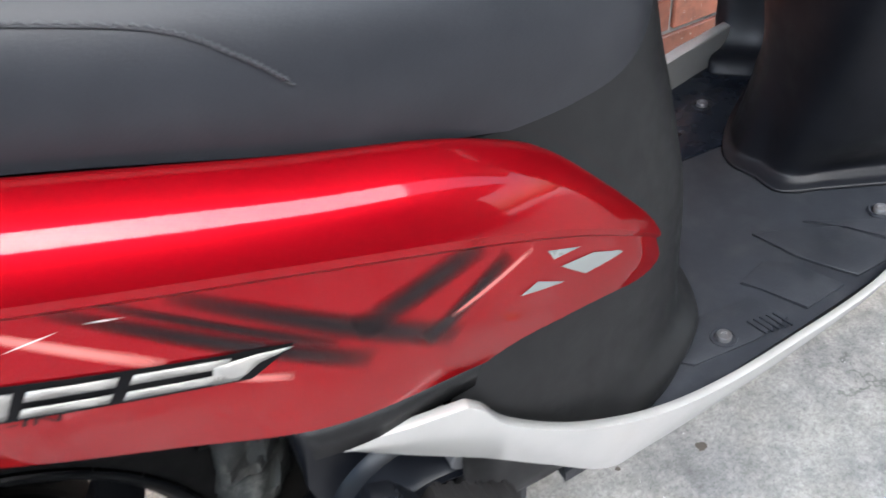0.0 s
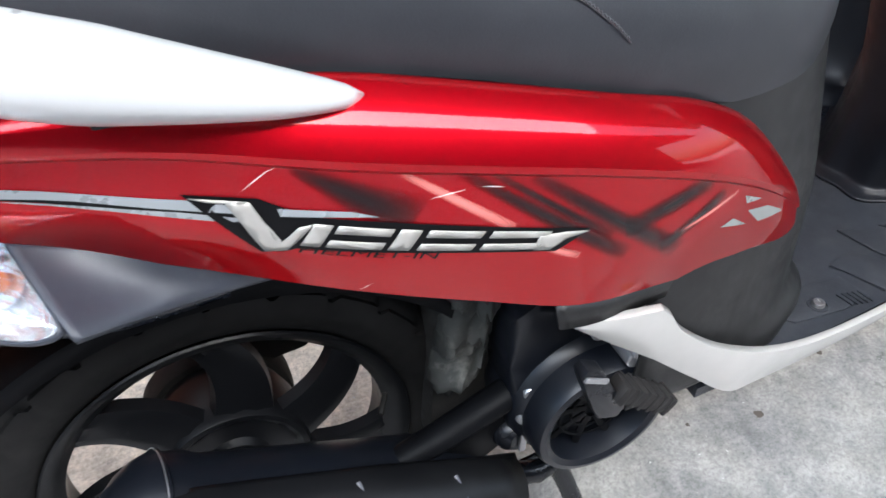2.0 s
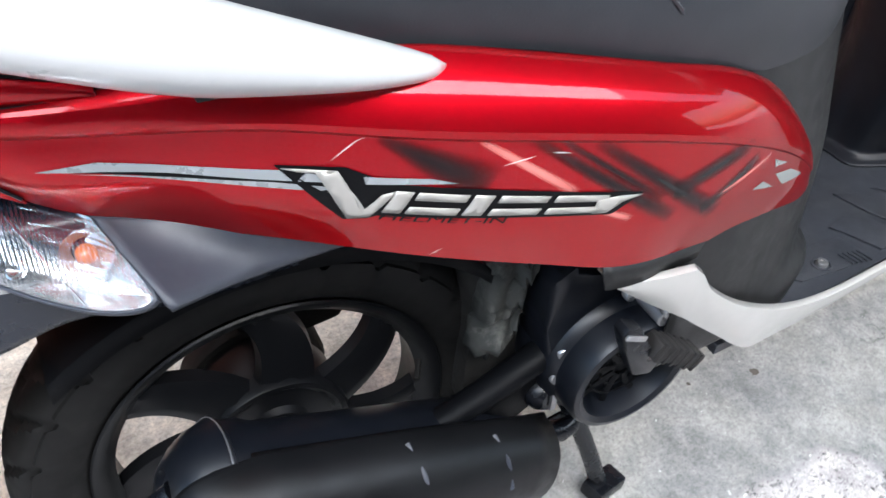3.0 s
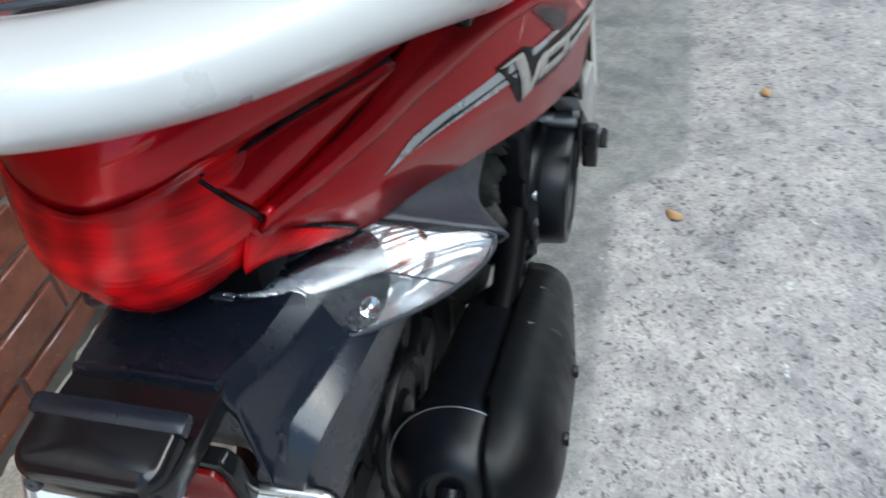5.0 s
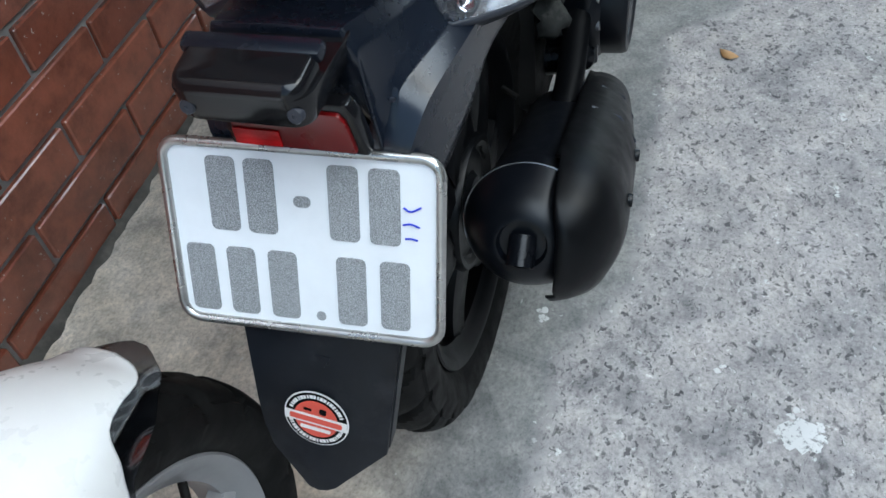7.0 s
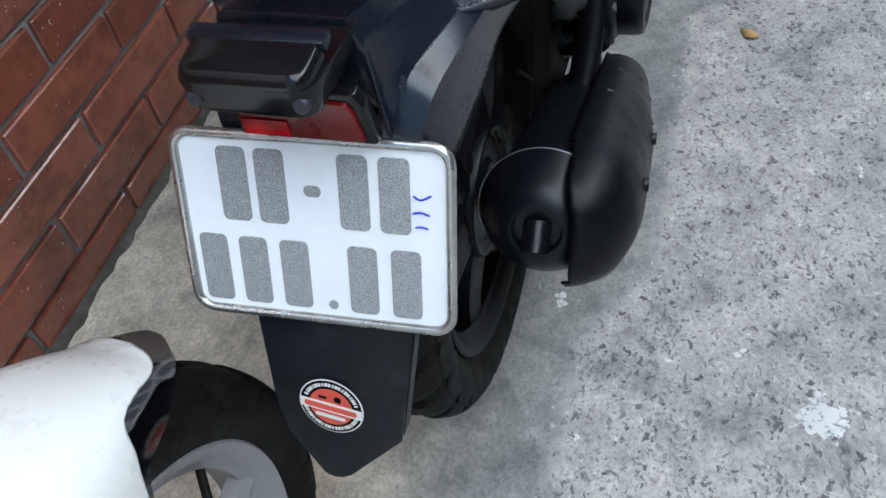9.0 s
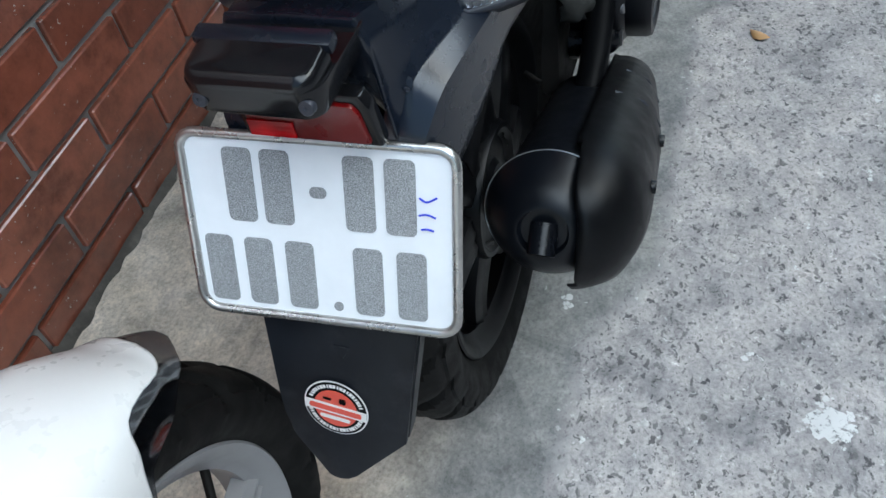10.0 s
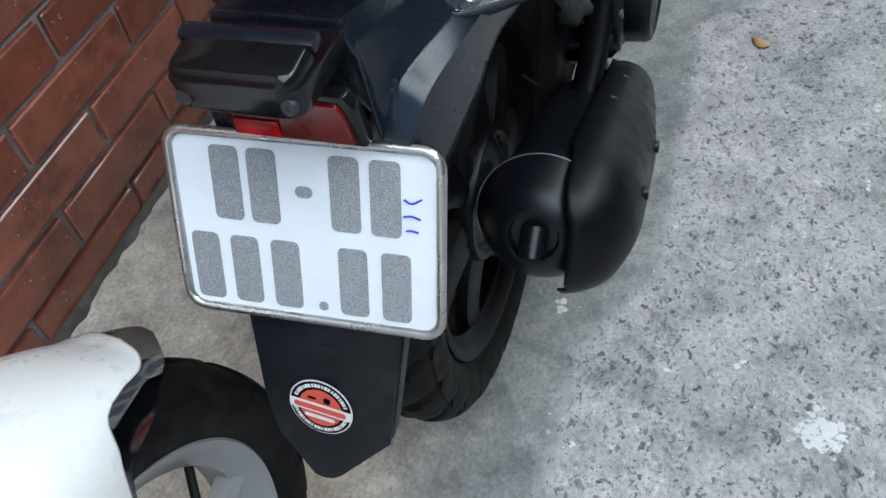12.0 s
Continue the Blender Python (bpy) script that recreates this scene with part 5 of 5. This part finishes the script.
prism(bm, [(.70, .13), (.70, .212), (.78, .236), (.90, .266), (1.03, .304), (1.03, .17), (.90, .13)], .0045, lambda a, b, c: (a, b, .3232 + c), bevel=.0015)
part("floor_corner", bm, GUARD_MAT, board, "smooth dark floor beside the front cover")


def pad(points, parent=board):
    m = bmesh.new()
    prism(m, points, .0035, lambda a, b, c: (a, b, .3245 + c), bevel=.0014)
    part("grip_pad", m, HATCH, parent)


pad([(.740, -.128), (.695, -.135), (.626, -.131), (.615, -.120), (.670, -.085), (.731, -.088)])
pad([(.818, -.122), (.764, -.129), (.745, -.083), (.733, -.068), (.774, -.056), (.800, -.076)])
pad([(.839, -.120), (.820, -.087), (.809, -.067), (.795, -.016), (.835, -.032), (.878, -.053), (.902, -.096), (.878, -.118)])
pad([(.906, -.093), (.887, -.060), (.854, -.028), (.931, -.071)])
for k in range(5):
    for s in (1, -1):
        m = bmesh.new()
        box(m, (.705 + .007 * k, s * (-.124 - .001 * k), .3288), (.0022, .022, .002), pose(0, 0, 0, 0, 0, 12 * s).to_3x3())
        part("grip_rib", m, MAT, board)
for x, y in ((.670, -.118), (.935, -.059), (.916, .213)):
    m = bmesh.new()
    revolve(m, [(.0135, .0005), (.0125, .003), (.0105, .003), (.0095, .0005)], (x, y, .3265), (0, 0, 1), 24)
    part("bolt_ring", m, MAT, board)
    bolt("floor_bolt", (x, y, .3285), (0, 0, 1), .0075, board)
# front cover rising from the floor, with a cove at its foot
FOOT = [(1.05, .24), (.93, .16), (.884, .108), (.888, .07), (.893, .033), (.94, .012), (.997, -.012), (1.1, -.06)]
COVER = [(.3265, [(x - .022, y - .018 * k / 7) for k, (x, y) in enumerate(FOOT)]), (.331, [(x - .007, y - .006 * k / 7) for k, (x, y) in enumerate(FOOT)]), (.345, FOOT),
         (.40, [(1.05, .24), (.95, .165), (.895, .11), (.89, .07), (.89, .02), (.94, -.02), (1.0, -.045), (1.1, -.10)]),
         (.48, [(1.05, .24), (.96, .17), (.905, .118), (.89, .07), (.885, 0), (.94, -.05), (1.0, -.08), (1.1, -.12)]),
         (.70, [(1.02, .26), (.93, .20), (.88, .15), (.86, .08), (.86, -.05), (.91, -.09), (.98, -.12), (1.1, -.16)]),
         (.95, [(.99, .28), (.90, .23), (.85, .18), (.83, .08), (.83, -.06), (.88, -.09), (.95, -.12), (1.07, -.16)])]
part("front_cover", sheet(net([[(x, y, z) for x, y in pts] for z, pts in COVER], 44, 34)), FRONT_BLACK, scooter, "satin black inner front cover", sharp=30, solid=.004)
# leg shield with a short ramp at its foot
SHIELD_COLS = [[(.995, .292, .3265), (1.012, .308, .340), (1.03, .327, .353), (1.035, .335, .40), (1.04, .345, .60), (1.03, .345, .95)],
               [(.979, .268, .3265), (.990, .280, .342), (1.02, .300, .352), (1.045, .310, .42), (1.06, .310, .60), (1.05, .310, .95)],
               [(1.011, .235, .3265), (1.022, .247, .342), (1.05, .265, .352), (1.07, .275, .42), (1.08, .275, .60), (1.07, .275, .95)],
               [(1.06, .180, .3265), (1.07, .190, .342), (1.09, .200, .352), (1.10, .200, .42), (1.11, .200, .60), (1.10, .200, .95)],
               [(1.12, -.16, .3265), (1.12, -.16, .342), (1.13, -.16, .352), (1.13, -.16, .42), (1.14, -.16, .60), (1.13, -.16, .95)]]
leg_shield = part("leg_shield", sheet(net(SHIELD_COLS, 24, 24)), FRONT_BLACK, scooter, "black leg shield", sharp=25, solid=.004)
bolt("shield_screw", (1.018, .302, .352), (-.7, -.4, .6), .006, leg_shield)

# ---- white scooter behind ----
other = thing("white_scooter", "white scooter, front wheel and mudguard behind red scooter", "scooter", at=(0, 0, 0))
AX2 = (-.546, .115, .25)
w2 = part("front_wheel", rim_mesh(.182, .032, AX2), RIM_GREY, other, "silver-grey cast front wheel")
part("tyre", tyre_mesh(.2425, .044, .182, AX2, 22), RUBBER, w2, "black rubber tyre")
for k in range(5):
    part("spoke", spoke_mesh(radians(-6 + 72 * k), .04, .168, .06, .04, AX2, -1, .02, .1), RIM_GREY, w2)
bm = bmesh.new()
revolve(bm, [(.0001, -.04), (.03, -.04), (.04, -.03), (.045, 0), (.045, .04), (.0001, .04)], AX2, (0, 1, 0), 32)
part("hub", bm, RIM_GREY, w2)
bm = bmesh.new()
rod(bm, (AX2[0] + .140, AX2[1] - .01, AX2[2] + .079), (AX2[0] + .112, AX2[1] - .03, AX2[2] + .066), .004)
part("valve", bm, RUBBER, w2)
SECTION = spline([(0, 0), (.45, .0025), (.82, .013), (1.0, .036), (1.04, .066), (1.02, .098)], 21)


def guard_point(c, a, lift):
    """A point of the mudguard: c across it, a round the wheel in degrees."""
    f = min(abs(c) * 20, 19.999)
    j = int(f)
    sec = SECTION[j] + (SECTION[j + 1] - SECTION[j]) * (f - j)
    wide = (.047 if c < 0 else .062) + .040 * min(1, max(0, (a - 55) / 40))
    q = .266 + lift - sec[1] + .040 * max(0, (a - 57) / 40)
    return Vector((AX2[0] + q * math.cos(radians(a)), AX2[1] + math.copysign(sec[0] * wide, c), AX2[2] + q * math.sin(radians(a))))


def guard_rows(edge, last, lift, n=40):
    """The mudguard's skin behind an edge, given as angles over its section."""
    smooth = spline(edge, 160)
    out = []
    for k in range(-28, 29):
        first = float(np.interp(k / 28, [p[0] for p in smooth], [p[1] for p in smooth]))
        out.append([guard_point(k / 28, first + (last - first) * (i / (n - 1)) ** 1.5, lift) for i in range(n)])
    return out


edge_rows = guard_rows([(-1, 74), (-.8, 73.5), (-.66, 73), (-.58, 72), (-.5, 71.5), (-.44, 70.5), (-.40, 68.5), (-.36, 64), (-.32, 59), (-.24, 56), (-.12, 54.5), (.04, 53), (.25, 51.5), (.4, 51), (.6, 53), (1, 60)], 168, .004)
mudguard = part("front_mudguard", sheet(edge_rows), WHITE, other, "glossy white front mudguard", sharp=50, solid=.003)
bm = bmesh.new()
tube(bm, [r[0] for r in edge_rows], .0011, 6)
part("chrome_line", bm, CHROME, mudguard, "thin chrome edge line")
bm = bmesh.new()
tube(bm, spline([guard_point(c, a, .0045) for c, a in ((-.15, 72.6), (-.175, 71.2), (-.205, 70.1), (-.235, 69.2))], 10), .0005, 5)
part("scratch", bm, INK, mudguard, "thin dark scratch")
part("mudguard_visor", sheet(guard_rows([(-1, 73), (-.70, 71), (-.63, 66), (-.56, 60.5), (-.47, 57), (-.4, 54.5), (-.32, 52), (-.2, 50), (.08, 44), (.25, 42), (.6, 44), (1, 54)], 89, .001, 24)), SMOKE, other, "smoked clear mudguard edge guard", sharp=50, solid=.0015)

# ---- small things on the ground ----
LEAF = worn("dry_leaf", (0.45, 0.26, 0.11), 0.7, 0.4, 300, 0.2)


def eroded_paint():
    m = worn("white_splash", (0.62, 0.62, 0.61), 0.85, 0.12, 200, 0.4)
    a = ramp(m, noise_tex(m, coords(m), 95.0, 7.0, 0.7), [(0.36, (0.1,) * 3), (0.47, (0.9,) * 3)])
    wire(m, a, bsdf(m).inputs["Alpha"])
    return m


SPLAT = eroded_paint()


def leaf(at, size, turn):
    bm = bmesh.new()
    pts = [(-1, .1), (-.5, .7), (.1, .75), (.6, .35), (1, -.1), (.45, -.3), (0, -.36), (-.6, -.2)]
    c = bm.verts.new((0, 0, .003))
    vs = [bm.verts.new((x * size, y * size, .0015 + .004 * abs(x) * random.random())) for x, y in pts]
    for i in range(len(vs)):
        bm.faces.new((c, vs[i], vs[(i + 1) % len(vs)]))
    ob = part("dry_leaf", bm, LEAF, solid=.0008)
    ob.matrix_world = Matrix.Translation(at) @ pose(0, 0, 0, 0, 0, turn)
    tagged(ob, "small dry brown leaf on the concrete", "leaf", "litter on the ground")


leaf((.70, -.317, .001), .021, 60)
leaf((1.135, -.496, .001), .020, 15)


def splash(at, r, seed, label):
    """A ragged patch broken into flecks, thinning outwards."""
    rng = random.Random(seed)
    bm = bmesh.new()
    for k in range(16 if r > .02 else 3):
        d = r * rng.uniform(.55, 1.05) if k else 0
        t = rng.uniform(0, 2 * math.pi)
        x, y = d * math.cos(t) * 1.1, d * math.sin(t) * .8
        q = (r * rng.uniform(.06, .2) if k else r * .85) if r > .02 else r * rng.uniform(.25, .6)
        n = 22 if k == 0 else 9
        vs = [bm.verts.new((x + math.cos(2 * math.pi * i / n) * q * rng.uniform(.6, 1.05), y + math.sin(2 * math.pi * i / n) * q * rng.uniform(.6, 1.05), .0004 + .00003 * k)) for i in range(n)]
        bm.faces.new(vs)
    ob = part("paint_splash", bm, SPLAT)
    ob.location = at
    tagged(ob, label, "stain", "paint spots")


OIL = worn("dried_oil", (0.06, 0.05, 0.04), 0.6, 0.3, 300, 0.2)
for x, y, r in ((.753, -.045, .008), (.64, -.02, .004), (.93, .02, .006)):
    rng = random.Random(int(x * 1000))
    bm = bmesh.new()
    bm.faces.new([bm.verts.new((math.cos(i * .42) * r * rng.uniform(.7, 1.1), math.sin(i * .42) * r * rng.uniform(.7, 1.1), 0)) for i in range(15)])
    ob = part("oil_spot", bm, OIL)
    ob.location = (x, y, .0008)
    tagged(ob, "small dark oil spot on the concrete", "stain", "oil spots")
splash((-.068, -.427, .0006), .034, 3, "white dried paint splash on the concrete")
for i, (x, y) in enumerate(((-.144, -.149), (.014, -.332), (.052, -.094), (.169, -.384), (.711, -.553), (.363, -.484), (.25, -.40), (.05, -.10), (.55, -.50))):
    splash((x, y, .0006), .006 + .003 * (i % 3), 10 + i, "small white paint spot on the concrete")


# ---- bricks ----
def brick_mesh(length):
    bm = bmesh.new()
    box(bm, (0, .006, 0), (length - JOINT, .014, COURSE - JOINT), bevel=.0022, segments=1)
    me = bpy.data.meshes.new("brick")
    for f in bm.faces:
        f.smooth = False
    bm.to_mesh(me)
    bm.free()
    me.materials.append(BRICK)
    return me


whole = brick_mesh(LONG)
far = bmesh.new()
rng = random.Random(5)
made = 0
for row in range(int(WALL_HIGH / COURSE)):
    z = FIRST + COURSE * (row + .5)
    shift = .066 + LONG / 2 + (LONG / 2 if row % 2 else 0)
    k0 = int((WALL_LEFT - shift) / LONG) + 1
    for k in range(k0, int((WALL_RIGHT - shift) / LONG)):
        x = shift + k * LONG
        wob = (rng.uniform(-.001, .001), rng.uniform(-.0008, .0008))
        if -1.0 < x < 2.4 and row < 20 and made < 290:
            ob = new("brick", whole)
            ob.parent = WALL_OB
            ob.location = (x + wob[0], wob[1], z)
            made += 1
        else:
            box(far, (x + wob[0], .006 + wob[1], z), (LONG - JOINT, .014, COURSE - JOINT))
rest = part("brick_field", far, BRICK_FAR, WALL_OB, "rest of the brickwork", sharp=20)
tagged(rest, kind="stuff")
